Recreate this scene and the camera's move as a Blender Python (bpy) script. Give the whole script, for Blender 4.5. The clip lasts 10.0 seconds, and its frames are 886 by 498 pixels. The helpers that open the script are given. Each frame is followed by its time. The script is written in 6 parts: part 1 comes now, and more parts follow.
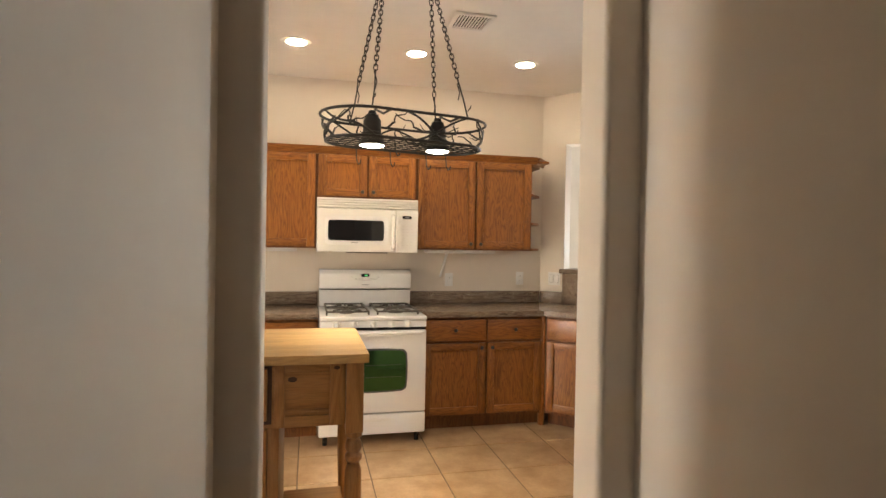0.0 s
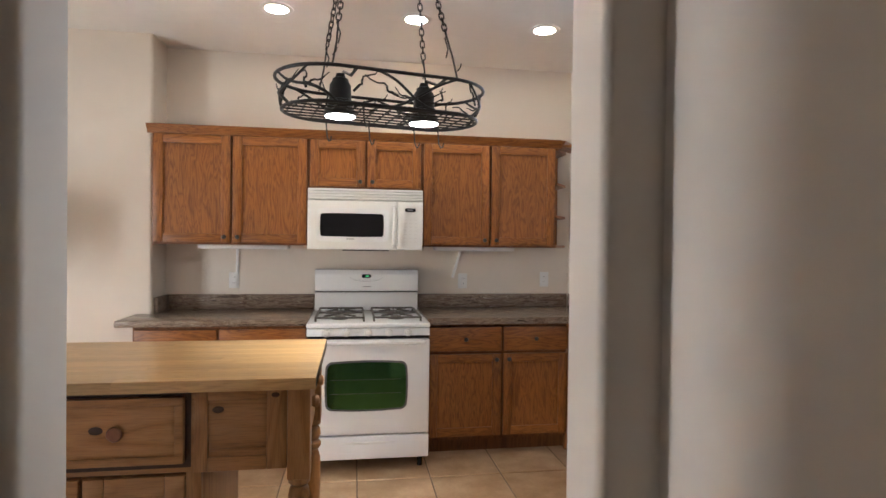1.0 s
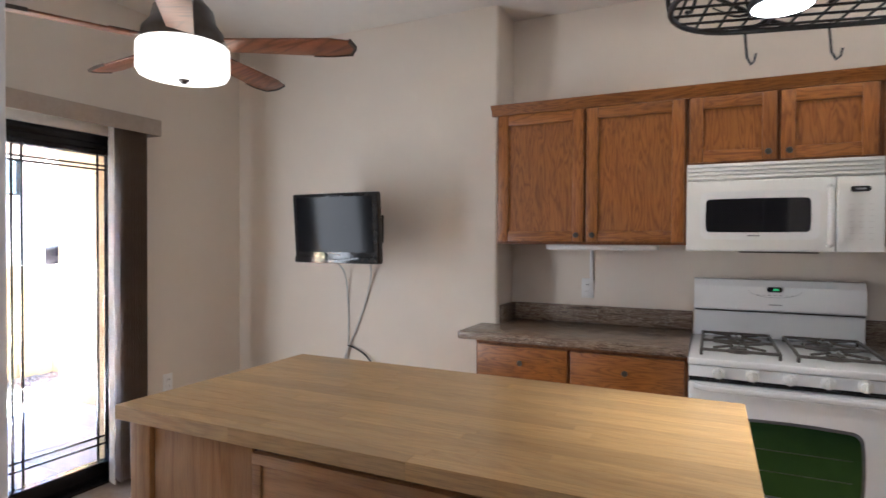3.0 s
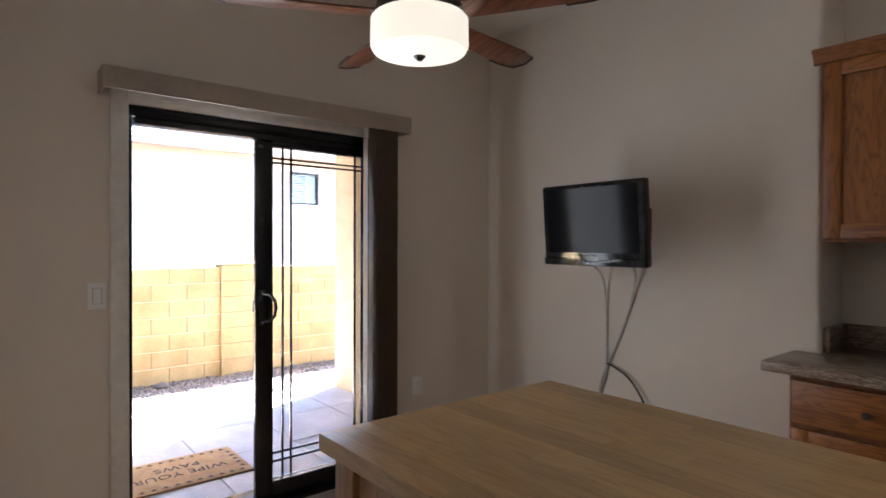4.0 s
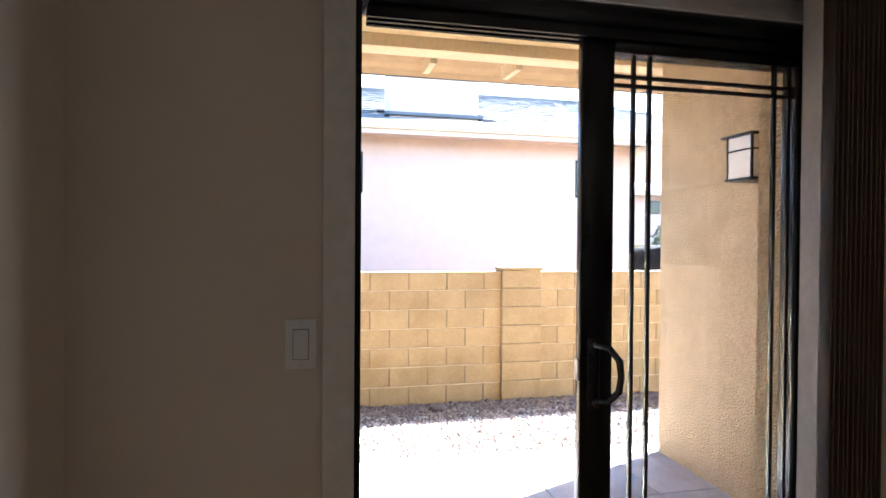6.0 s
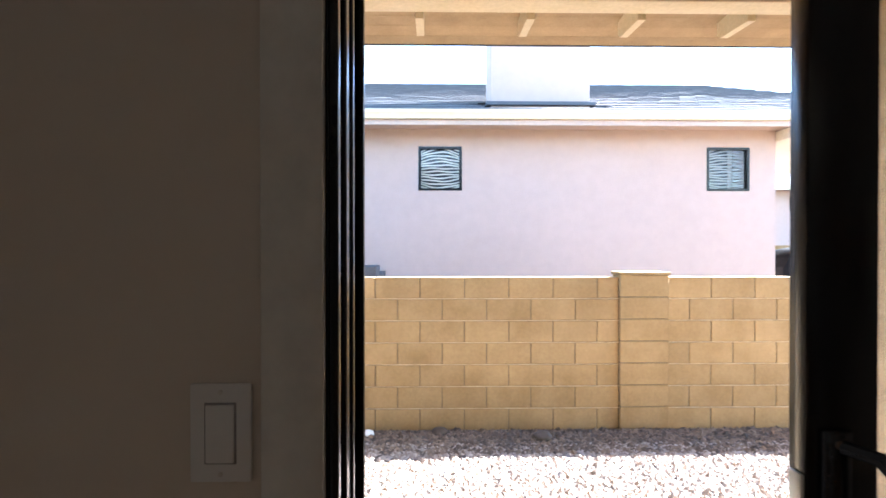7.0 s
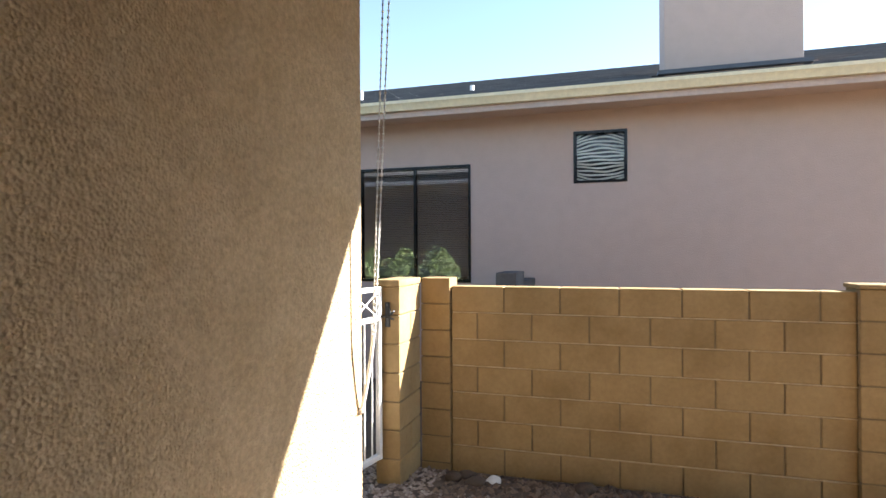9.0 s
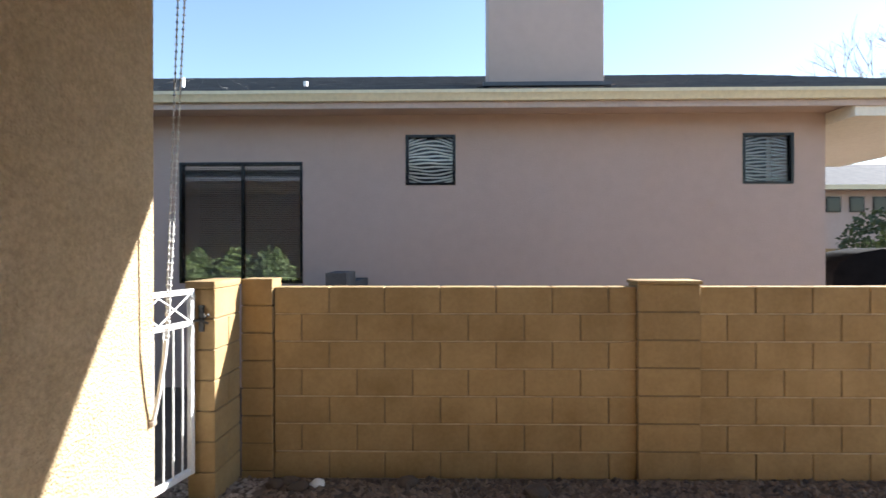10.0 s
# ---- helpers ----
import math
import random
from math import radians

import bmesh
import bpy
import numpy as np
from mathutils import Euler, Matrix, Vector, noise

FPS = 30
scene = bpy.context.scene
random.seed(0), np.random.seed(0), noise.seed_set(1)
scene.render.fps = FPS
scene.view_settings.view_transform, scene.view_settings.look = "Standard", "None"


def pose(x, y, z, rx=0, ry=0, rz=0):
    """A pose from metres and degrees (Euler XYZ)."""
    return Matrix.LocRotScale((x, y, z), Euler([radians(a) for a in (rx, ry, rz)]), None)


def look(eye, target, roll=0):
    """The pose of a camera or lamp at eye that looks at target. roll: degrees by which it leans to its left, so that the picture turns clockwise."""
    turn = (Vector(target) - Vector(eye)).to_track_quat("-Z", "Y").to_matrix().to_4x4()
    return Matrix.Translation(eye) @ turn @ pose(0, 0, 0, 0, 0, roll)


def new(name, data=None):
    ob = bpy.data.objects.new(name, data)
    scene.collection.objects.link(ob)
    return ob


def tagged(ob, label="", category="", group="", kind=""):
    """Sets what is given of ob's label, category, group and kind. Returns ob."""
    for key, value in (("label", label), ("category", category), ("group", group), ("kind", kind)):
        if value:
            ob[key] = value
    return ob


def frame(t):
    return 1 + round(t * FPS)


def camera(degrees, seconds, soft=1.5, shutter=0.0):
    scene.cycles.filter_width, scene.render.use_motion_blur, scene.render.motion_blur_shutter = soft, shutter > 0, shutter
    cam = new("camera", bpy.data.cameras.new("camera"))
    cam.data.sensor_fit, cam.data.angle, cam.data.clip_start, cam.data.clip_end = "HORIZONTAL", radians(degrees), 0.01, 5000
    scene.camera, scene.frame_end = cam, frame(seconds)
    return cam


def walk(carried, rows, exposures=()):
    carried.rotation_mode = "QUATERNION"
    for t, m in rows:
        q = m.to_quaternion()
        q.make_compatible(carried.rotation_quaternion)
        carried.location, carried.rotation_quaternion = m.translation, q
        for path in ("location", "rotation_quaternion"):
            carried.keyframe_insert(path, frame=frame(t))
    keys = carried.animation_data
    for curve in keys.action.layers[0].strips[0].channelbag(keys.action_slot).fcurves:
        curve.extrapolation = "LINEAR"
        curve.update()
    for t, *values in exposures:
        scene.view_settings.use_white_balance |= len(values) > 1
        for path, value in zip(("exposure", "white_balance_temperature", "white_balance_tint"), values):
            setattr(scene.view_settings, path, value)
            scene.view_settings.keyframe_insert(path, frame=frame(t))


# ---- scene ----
cam = camera(76.2, 10.0, shutter=0.15)
PATH = [
    (0, (0.271, -0.035, 1.462), (0.734, 1.911, 1.438), 1.0),
    (0.5, (0.470, 0.196, 1.453), (0.878, 2.154, 1.422), 0.8),
    (1, (0.634, 0.461, 1.431), (0.946, 2.436, 1.408), 0.7),
    (1.5, (0.632, 0.725, 1.446), (0.789, 2.719, 1.418), 0.7),
    (2, (0.618, 0.969, 1.418), (0.579, 2.969, 1.398), 0.7),
    (2.5, (0.577, 1.185, 1.428), (0.155, 3.140, 1.403), 0.4),
    (3, (0.436, 1.354, 1.416), (-0.421, 3.161, 1.387), 0.3),
    (3.2, (0.401, 1.439, 1.403), (-0.614, 3.162, 1.384), 0.3),
    (4.3, (-0.036, 1.834, 1.381), (-1.722, 2.911, 1.364), 0.3),
    (4.5, (-0.181, 1.883, 1.374), (-1.934, 2.847, 1.362), 0.5),
    (5, (-0.571, 1.998, 1.399), (-2.419, 2.764, 1.378), 0.6),
    (5.5, (-0.966, 2.103, 1.405), (-2.887, 2.657, 1.382), 0.5),
    (5.7, (-1.143, 2.125, 1.399), (-3.08, 2.623, 1.375), 0.5),
    (6.8, (-1.923, 2.363, 1.387), (-3.917, 2.51, 1.369), -0.0),
    (7, (-2.062, 2.384, 1.375), (-4.061, 2.422, 1.36), -0.0),
    (7.5, (-2.36, 2.415, 1.383), (-4.35, 2.214, 1.372), -0.0),
    (8, (-2.609, 2.513, 1.397), (-4.566, 2.1, 1.384), -0.2),
    (8.5, (-2.865, 2.578, 1.36), (-4.782, 2.008, 1.36), -0.3),
    (9, (-3.068, 2.638, 1.356), (-4.983, 2.059, 1.358), -0.3),
    (9.5, (-3.104, 2.716, 1.357), (-5.059, 2.293, 1.356), -0.2),
    (10, (-3.074, 2.77, 1.353), (-5.073, 2.731, 1.354), -0.1),
]
EXPOSURES = [(0, 6.35, 7000, 10), (0.5, 6.2, 6250, 10), (1.0, 6.1, 5600, 10), (2.0, 6.05, 5100, 10), (3.2, 5.5, 5250, 10), (4.4, 4.1, 5400, 10), (5.7, 3.62, 5500, 10), (6.8, 3.1, 5600, 10),
             (7.5, 2.75, 5750, 10), (8.0, 2.45, 6100, 10), (8.5, 2.05, 6600, 10), (9.0, 1.48, 6550, 10), (10.0, 1.02, 6250, 10)]
walk(cam, [(t, look(eye, target, roll)) for t, eye, target, roll in PATH], EXPOSURES)

# ---- world and sun ----
TO_SUN = Vector((-0.665, 1.58, 1.0)).normalized()
world = bpy.data.worlds.new("sky")
scene.world = world
world.use_nodes = True
sky = world.node_tree.nodes.new("ShaderNodeTexSky")
sky.sky_type, sky.sun_disc = "NISHITA", False
sky.sun_elevation = math.asin(TO_SUN.z)
sky.sun_rotation = math.atan2(TO_SUN.x, TO_SUN.y)
sky.dust_density = 0.25
back = world.node_tree.nodes["Background"]
back.inputs["Strength"].default_value = 0.15
world.node_tree.links.new(sky.outputs[0], back.inputs["Color"])
sun = new("sun", bpy.data.lights.new("sun", "SUN"))
sun.data.energy, sun.data.angle, sun.data.color = 11.0, radians(0.5), (1.0, 0.96, 0.91)
sun.matrix_world = look(TO_SUN * 40, (0, 0, 0))

# daylight of the open sky in the two openings
for name, m, wide, high, power in (("patio_door_daylight", look((-2.715, 2.56, 1.08), (0.0, 2.95, 1.08)), 0.55, 1.65, 0.62), ("dining_window_daylight", look((4.635, 6.18, 1.43), (4.635, 0.0, 1.3)), 0.85, 0.95, 1.7)):
    day = new(name, bpy.data.lights.new(name, "AREA"))
    day.data.shape, day.data.size, day.data.size_y, day.data.energy, day.data.color = "RECTANGLE", wide, high, power, ((1.0, 0.93, 0.84) if high > 1 else (0.78, 0.88, 1.0))
    day.matrix_world = m
# the two lit spot bulbs of the pot rack
for lx, ly in ((0.573, 2.819), (0.927, 2.895)):
    bulb = new("rack_bulb", bpy.data.lights.new("rack_bulb", "SPOT"))
    bulb.data.energy, bulb.data.spot_size, bulb.data.spot_blend, bulb.data.color, bulb.data.shadow_soft_size = 0.85, radians(72), 0.9, (1.0, 0.86, 0.66), 0.04
    bulb.matrix_world = look((lx, ly, 1.925), (lx, ly, 0.0))

# ---- materials ----


def material(name, colour, rough=0.5, metal=0.0):
    m = bpy.data.materials.new(name)
    m.use_nodes = True
    b = m.node_tree.nodes["Principled BSDF"]
    b.inputs["Base Color"].default_value = (*colour, 1)
    b.inputs["Roughness"].default_value, b.inputs["Metallic"].default_value = rough, metal
    return m


def node(m, kind, **values):
    n = m.node_tree.nodes.new(kind)
    for key, value in values.items():
        n.inputs[key].default_value = value
    return n


def link(m, a, b):
    m.node_tree.links.new(a, b)


def shader(m):
    return m.node_tree.nodes["Principled BSDF"]


def coords(m, scale=(1, 1, 1), turn=(0, 0, 0), world_space=True):
    """World coordinates (or the object's own), scaled."""
    if world_space:
        src = m.node_tree.nodes.new("ShaderNodeNewGeometry").outputs["Position"]
    else:
        src = m.node_tree.nodes.new("ShaderNodeTexCoord").outputs["Object"]
    mp = m.node_tree.nodes.new("ShaderNodeMapping")
    mp.inputs["Scale"].default_value = scale
    mp.inputs["Rotation"].default_value = [radians(a) for a in turn]
    link(m, src, mp.inputs["Vector"])
    return mp.outputs["Vector"]


def noise_tex(m, vec, scale, detail=4.0, rough=0.6, distortion=0.0):
    n = node(m, "ShaderNodeTexNoise", Scale=scale, Detail=detail, Roughness=rough, Distortion=distortion)
    link(m, vec, n.inputs["Vector"])
    return n.outputs["Fac"]


def ramp(m, fac, stops):
    n = m.node_tree.nodes.new("ShaderNodeValToRGB")
    el = n.color_ramp.elements
    while len(el) < len(stops):
        el.new(0.5)
    for e, (p, c) in zip(el, stops):
        e.position, e.color = p, (*c, 1)
    link(m, fac, n.inputs["Fac"])
    return n.outputs["Color"]


def blend(m, a, b, fac, mode="MIX"):
    n = m.node_tree.nodes.new("ShaderNodeMix")
    n.data_type, n.blend_type = "RGBA", mode
    if isinstance(fac, (int, float)):
        n.inputs[0].default_value = fac
    else:
        link(m, fac, n.inputs[0])
    for sock, v in ((n.inputs[6], a), (n.inputs[7], b)):
        if isinstance(v, tuple):
            sock.default_value = (*v, 1)
        else:
            link(m, v, sock)
    return n.outputs[2]


def bump(m, height, strength, distance=0.002):
    n = node(m, "ShaderNodeBump", Strength=strength, Distance=distance)
    link(m, height, n.inputs["Height"])
    link(m, n.outputs["Normal"], shader(m).inputs["Normal"])


def mottled(name, lo, hi, rough, scale, bump_scale=0.0, strength=0.3, distance=0.002, pieces=False, spread=0.12, grain=0.1):
    """A surface with broad mottling, fine grain and relief; pieces vary one by one."""
    m = material(name, hi, rough)
    v = coords(m)
    c = ramp(m, noise_tex(m, v, scale), [(0.3, lo), (0.72, hi)])
    fine = noise_tex(m, v, scale * 11, 3)
    c = blend(m, c, ramp(m, fine, [(0.3, (1 - grain,) * 3), (0.7, (1 + grain * 0.4,) * 3)]), 1.0, "MULTIPLY")
    if pieces:
        info = m.node_tree.nodes.new("ShaderNodeObjectInfo")
        c = blend(m, c, ramp(m, info.outputs["Random"], [(0, (1 - spread,) * 3), (1, (1 + spread,) * 3)]), 1.0, "MULTIPLY")
    link(m, c, shader(m).inputs["Base Color"])
    if bump_scale:
        bump(m, noise_tex(m, v, bump_scale, 5), strength, distance)
    return m


def wood(name, dark, mid, light, axis, rough=0.42, ring=9.0, pieces=True, gloss=0.0, contrast=1.0, spread=(0.88, 1.1)):
    """Sawn timber whose grain runs along the given axis (0, 1, 2): cathedral bands and fine pores."""
    m = material(name, mid, rough)
    info = m.node_tree.nodes.new("ShaderNodeObjectInfo")
    geo = m.node_tree.nodes.new("ShaderNodeNewGeometry")
    shift = node(m, "ShaderNodeVectorMath")
    shift.operation = "MULTIPLY_ADD"
    link(m, geo.outputs["Position"], shift.inputs[0])
    shift.inputs[1].default_value = (1, 1, 1)
    rnd = node(m, "ShaderNodeMath")
    rnd.operation = "MULTIPLY"
    rnd.inputs[1].default_value = 37.0 if pieces else 0.0
    link(m, info.outputs["Random"], rnd.inputs[0])
    link(m, rnd.outputs[0], shift.inputs[2])
    mp = m.node_tree.nodes.new("ShaderNodeMapping")
    sc = [1.0, 1.0, 1.0]
    sc[axis] = 0.13
    mp.inputs["Scale"].default_value = sc
    link(m, shift.outputs[0], mp.inputs["Vector"])
    v = mp.outputs["Vector"]
    broad = noise_tex(m, v, ring, 2, 0.5, 0.5)
    mul = node(m, "ShaderNodeMath")
    mul.operation = "MULTIPLY"
    mul.inputs[1].default_value = 9.0
    link(m, broad, mul.inputs[0])
    fr = node(m, "ShaderNodeMath")
    fr.operation = "PINGPONG"
    fr.inputs[1].default_value = 0.5
    link(m, mul.outputs[0], fr.inputs[0])
    c = ramp(m, fr.outputs[0], [(0.0, dark), (0.16 * contrast, mid), (0.5, light)])
    mp2 = m.node_tree.nodes.new("ShaderNodeMapping")
    sc2 = [1.0, 1.0, 1.0]
    sc2[axis] = 0.035
    mp2.inputs["Scale"].default_value = sc2
    link(m, shift.outputs[0], mp2.inputs["Vector"])
    pores = noise_tex(m, mp2.outputs["Vector"], 420, 2)
    c = blend(m, c, ramp(m, pores, [(0.33, (0.66,) * 3), (0.52, (1.0,) * 3)]), 0.75, "MULTIPLY")
    c = blend(m, c, ramp(m, info.outputs["Random"], [(0, (spread[0],) * 3), (1, (spread[1],) * 3)]), 1.0 if pieces else 0.0, "MULTIPLY")
    link(m, c, shader(m).inputs["Base Color"])
    shader(m).inputs["Coat Weight"].default_value = gloss
    shader(m).inputs["Coat Roughness"].default_value = 0.25
    bump(m, pores, 0.12, 0.001)
    return m


def glass(name, tint=(1, 1, 1), rough=0.0):
    m = material(name, tint, rough)
    shader(m).inputs["Transmission Weight"].default_value = 1.0
    shader(m).inputs["IOR"].default_value = 1.45
    return m


def glowing(name, colour, strength):
    m = material(name, colour, 0.4)
    shader(m).inputs["Emission Color"].default_value = (*colour, 1)
    shader(m).inputs["Emission Strength"].default_value = strength
    return m


M_WALL = mottled("wall_paint", (0.715, 0.645, 0.56), (0.73, 0.66, 0.575), 0.7, 1.2, 60, 0.25, 0.0012, grain=0.01)
M_HALL = M_WALL
M_CEIL = mottled("ceiling_paint", (0.74, 0.71, 0.66), (0.77, 0.745, 0.70), 0.85, 1.2, 60, 0.4, 0.0015, grain=0.02)
M_TRIM = mottled("trim_paint", (0.73, 0.71, 0.66), (0.77, 0.755, 0.71), 0.4, 2.0)
M_OAK_V = wood("oak_upright", (0.17, 0.053, 0.009), (0.245, 0.084, 0.014), (0.325, 0.120, 0.021), 2, 0.4, 21, True, 0.25, 0.75)
M_OAK_H = wood("oak_level", (0.17, 0.053, 0.009), (0.245, 0.084, 0.014), (0.325, 0.120, 0.021), 0, 0.4, 21, True, 0.25, 0.75)
# darker oak copy: shade in gaps and toe kicks put into the colour
M_OAK_SHADED = wood("oak_reveal_shaded", (0.12, 0.040, 0.009), (0.175, 0.060, 0.013), (0.22, 0.080, 0.018), 2, 0.5, 10)
M_PINE_V = wood("pine_upright", (0.27, 0.125, 0.038), (0.325, 0.158, 0.050), (0.375, 0.195, 0.068), 2, 0.45, 7, True, 0.2)
M_PINE_H = wood("pine_level", (0.27, 0.125, 0.038), (0.325, 0.158, 0.050), (0.375, 0.195, 0.068), 0, 0.45, 7, True, 0.2)
M_BLOCK = wood("butcher_block", (0.45, 0.275, 0.108), (0.49, 0.31, 0.128), (0.53, 0.345, 0.148), 0, 0.30, 14, True, 0.3, 1.0, (0.82, 1.12))
M_WALNUT = wood("fan_blade_wood", (0.08, 0.028, 0.012), (0.16, 0.055, 0.024), (0.21, 0.08, 0.036), 0, 0.35, 9)
M_KNOBWOOD = mottled("stained_knob_wood", (0.13, 0.058, 0.032), (0.19, 0.088, 0.05), 0.4, 40)
M_KNOT_GAP = mottled("pine_knot_and_gap_shade", (0.03, 0.012, 0.006), (0.06, 0.024, 0.010), 0.5, 60)
M_ENAMEL = mottled("white_enamel", (0.80, 0.80, 0.80), (0.83, 0.83, 0.83), 0.14, 3.0, grain=0.005)
M_MICRO = mottled("microwave_enamel", (0.80, 0.79, 0.75), (0.83, 0.82, 0.79), 0.2, 3.0, grain=0.005)
M_PLASTIC = mottled("white_plastic", (0.78, 0.78, 0.77), (0.82, 0.82, 0.81), 0.35, 8.0, grain=0.01)
M_BLACKGLASS = material("black_glass", (0.012, 0.012, 0.014), 0.04)
M_SCREEN = material("tv_screen", (0.006, 0.0065, 0.008), 0.10)
shader(M_SCREEN).inputs["IOR"].default_value = 1.22
M_GLOSSBLACK = mottled("gloss_black_plastic", (0.012, 0.012, 0.013), (0.018, 0.018, 0.019), 0.14, 20)
M_OVEN = material("oven_window_glass", (0.008, 0.022, 0.010), 0.07)
shader(M_OVEN).inputs["Specular Tint"].default_value = (0.42, 1.0, 0.36, 1)
shader(M_OVEN).inputs["IOR"].default_value = 1.95
M_OVENEDGE = mottled("oven_window_border", (0.10, 0.10, 0.105), (0.14, 0.14, 0.145), 0.2, 40)
M_IRON = mottled("black_iron", (0.008, 0.008, 0.008), (0.02, 0.019, 0.018), 0.42, 30, 150, 0.4, 0.001)
M_GRATE = mottled("cast_grate", (0.06, 0.05, 0.042), (0.12, 0.105, 0.09), 0.6, 40, 200, 0.4, 0.001)
M_KNOB = mottled("pewter_knob", (0.03, 0.028, 0.026), (0.06, 0.056, 0.05), 0.35, 90)
M_BRONZE = mottled("dark_bronze_frame", (0.007, 0.007, 0.008), (0.010, 0.010, 0.011), 0.25, 12, grain=0.02)
shader(M_BRONZE).inputs["IOR"].default_value = 1.4
M_FANMETAL = mottled("fan_bronze", (0.02, 0.014, 0.011), (0.04, 0.028, 0.022), 0.35, 30)
M_CHROME = material("brushed_steel", (0.55, 0.55, 0.54), 0.25, 1.0)
M_GREY = mottled("grey_print", (0.30, 0.30, 0.31), (0.36, 0.36, 0.37), 0.5, 60)
M_CORD = mottled("grey_cord", (0.46, 0.45, 0.43), (0.55, 0.54, 0.52), 0.5, 20)
M_BLACKCORD = mottled("black_cord", (0.015,) * 3, (0.025,) * 3, 0.45, 40)
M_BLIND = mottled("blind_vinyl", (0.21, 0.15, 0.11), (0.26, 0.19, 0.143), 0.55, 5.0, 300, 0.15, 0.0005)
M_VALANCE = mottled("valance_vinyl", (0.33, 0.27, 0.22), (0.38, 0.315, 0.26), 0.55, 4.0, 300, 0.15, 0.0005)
M_GLASS = glass("clear_glass")
# grey tint added to the glass to dim the overbright view outside
M_DIMGLASS = glass("view_dimming_glass", (0.24, 0.25, 0.26))
# strong colour grain: shading of the sprayed lumps put into the stucco's colour
M_STUCCO = mottled("tan_stucco", (0.49, 0.36, 0.205), (0.58, 0.435, 0.265), 0.92, 5.5, 62, 1.0, 0.016, grain=0.22)
M_STUCCO_FAR = mottled("mauve_stucco", (0.47, 0.37, 0.325), (0.49, 0.39, 0.345), 0.9, 0.6, 70, 0.5, 0.003, grain=0.04)
M_CREAM = mottled("cream_trim", (0.68, 0.60, 0.40), (0.74, 0.66, 0.46), 0.5, 2.0)
M_FRIEZE = mottled("mauve_board", (0.46, 0.37, 0.33), (0.50, 0.41, 0.37), 0.6, 2.0)
M_CMU = mottled("tan_block", (0.265, 0.172, 0.072), (0.37, 0.252, 0.118), 0.92, 3.0, 160, 0.8, 0.003, True, 0.06)
M_MORTAR = mottled("mortar", (0.17, 0.12, 0.062), (0.23, 0.168, 0.092), 0.95, 10, 200, 0.6, 0.002)
M_SOFFIT = mottled("soffit_paint", (0.50, 0.37, 0.18), (0.56, 0.42, 0.22), 0.7, 2.0, 60, 0.4, 0.002)
M_SHEATH = mottled("eave_boards", (0.33, 0.22, 0.11), (0.42, 0.29, 0.15), 0.8, 6.0, 100, 0.4, 0.002, True, 0.1)
M_CREAMWOOD = mottled("rafter_paint", (0.60, 0.48, 0.28), (0.66, 0.54, 0.34), 0.6, 4.0)
M_ROOF = mottled("grey_roof_tile", (0.085, 0.085, 0.09), (0.13, 0.13, 0.133), 0.9, 3.0, 60, 0.5, 0.004, True, 0.15)
shader(M_ROOF).inputs["IOR"].default_value = 1.25
M_FLASH = mottled("lead_flashing", (0.06, 0.065, 0.075), (0.09, 0.095, 0.11), 0.5, 6)
M_TILE = mottled("floor_tile", (0.31, 0.185, 0.09), (0.52, 0.36, 0.215), 0.33, 5.0, 25, 0.25, 0.002, True, 0.07)
M_GROUT = mottled("floor_grout", (0.17, 0.125, 0.09), (0.22, 0.165, 0.12), 0.9, 30)
M_PAVER = mottled("patio_paver", (0.34, 0.315, 0.31), (0.46, 0.43, 0.42), 0.75, 3.5, 45, 0.4, 0.003, True, 0.08)
M_SOIL = mottled("soil", (0.07, 0.048, 0.034), (0.12, 0.087, 0.062), 0.95, 3.0, 30, 0.6, 0.01)
M_MAT = mottled("coir", (0.30, 0.17, 0.065), (0.42, 0.26, 0.11), 0.95, 12, 500, 0.9, 0.004)
M_MATBLACK = mottled("mat_print", (0.015,) * 3, (0.03,) * 3, 0.9, 60)
M_WHITEMETAL = mottled("white_metal", (0.74, 0.74, 0.73), (0.80, 0.80, 0.79), 0.35, 8)
M_FANGLASS = glowing("fan_shade_glass", (1.0, 0.83, 0.60), 0.042)
M_BULB = glowing("lamp_lens", (1.0, 0.85, 0.65), 1.8)
M_RACKBULB = glowing("rack_lamp_lens", (1.0, 0.92, 0.80), 1.0)
M_PENDBULB = glowing("pendant_lens", (1.0, 0.88, 0.66), 0.10)
M_RIM = mottled("can_rim", (0.7, 0.68, 0.64), (0.75, 0.73, 0.7), 0.4, 20)
M_AMBER = glowing("amber_glass", (1.0, 0.40, 0.03), 0.016)
M_DISPLAY = glowing("green_display", (0.15, 1.0, 0.35), 0.003)
M_SINK = mottled("almond_sink", (0.66, 0.60, 0.48), (0.72, 0.66, 0.54), 0.2, 5)
M_BBQ = mottled("black_cover", (0.004, 0.004, 0.005), (0.010, 0.009, 0.010), 0.75, 6, 30, 0.5, 0.01)
shader(M_BBQ).inputs["IOR"].default_value = 1.15
M_BARK = mottled("pale_bark", (0.30, 0.26, 0.23), (0.45, 0.40, 0.37), 0.9, 20)


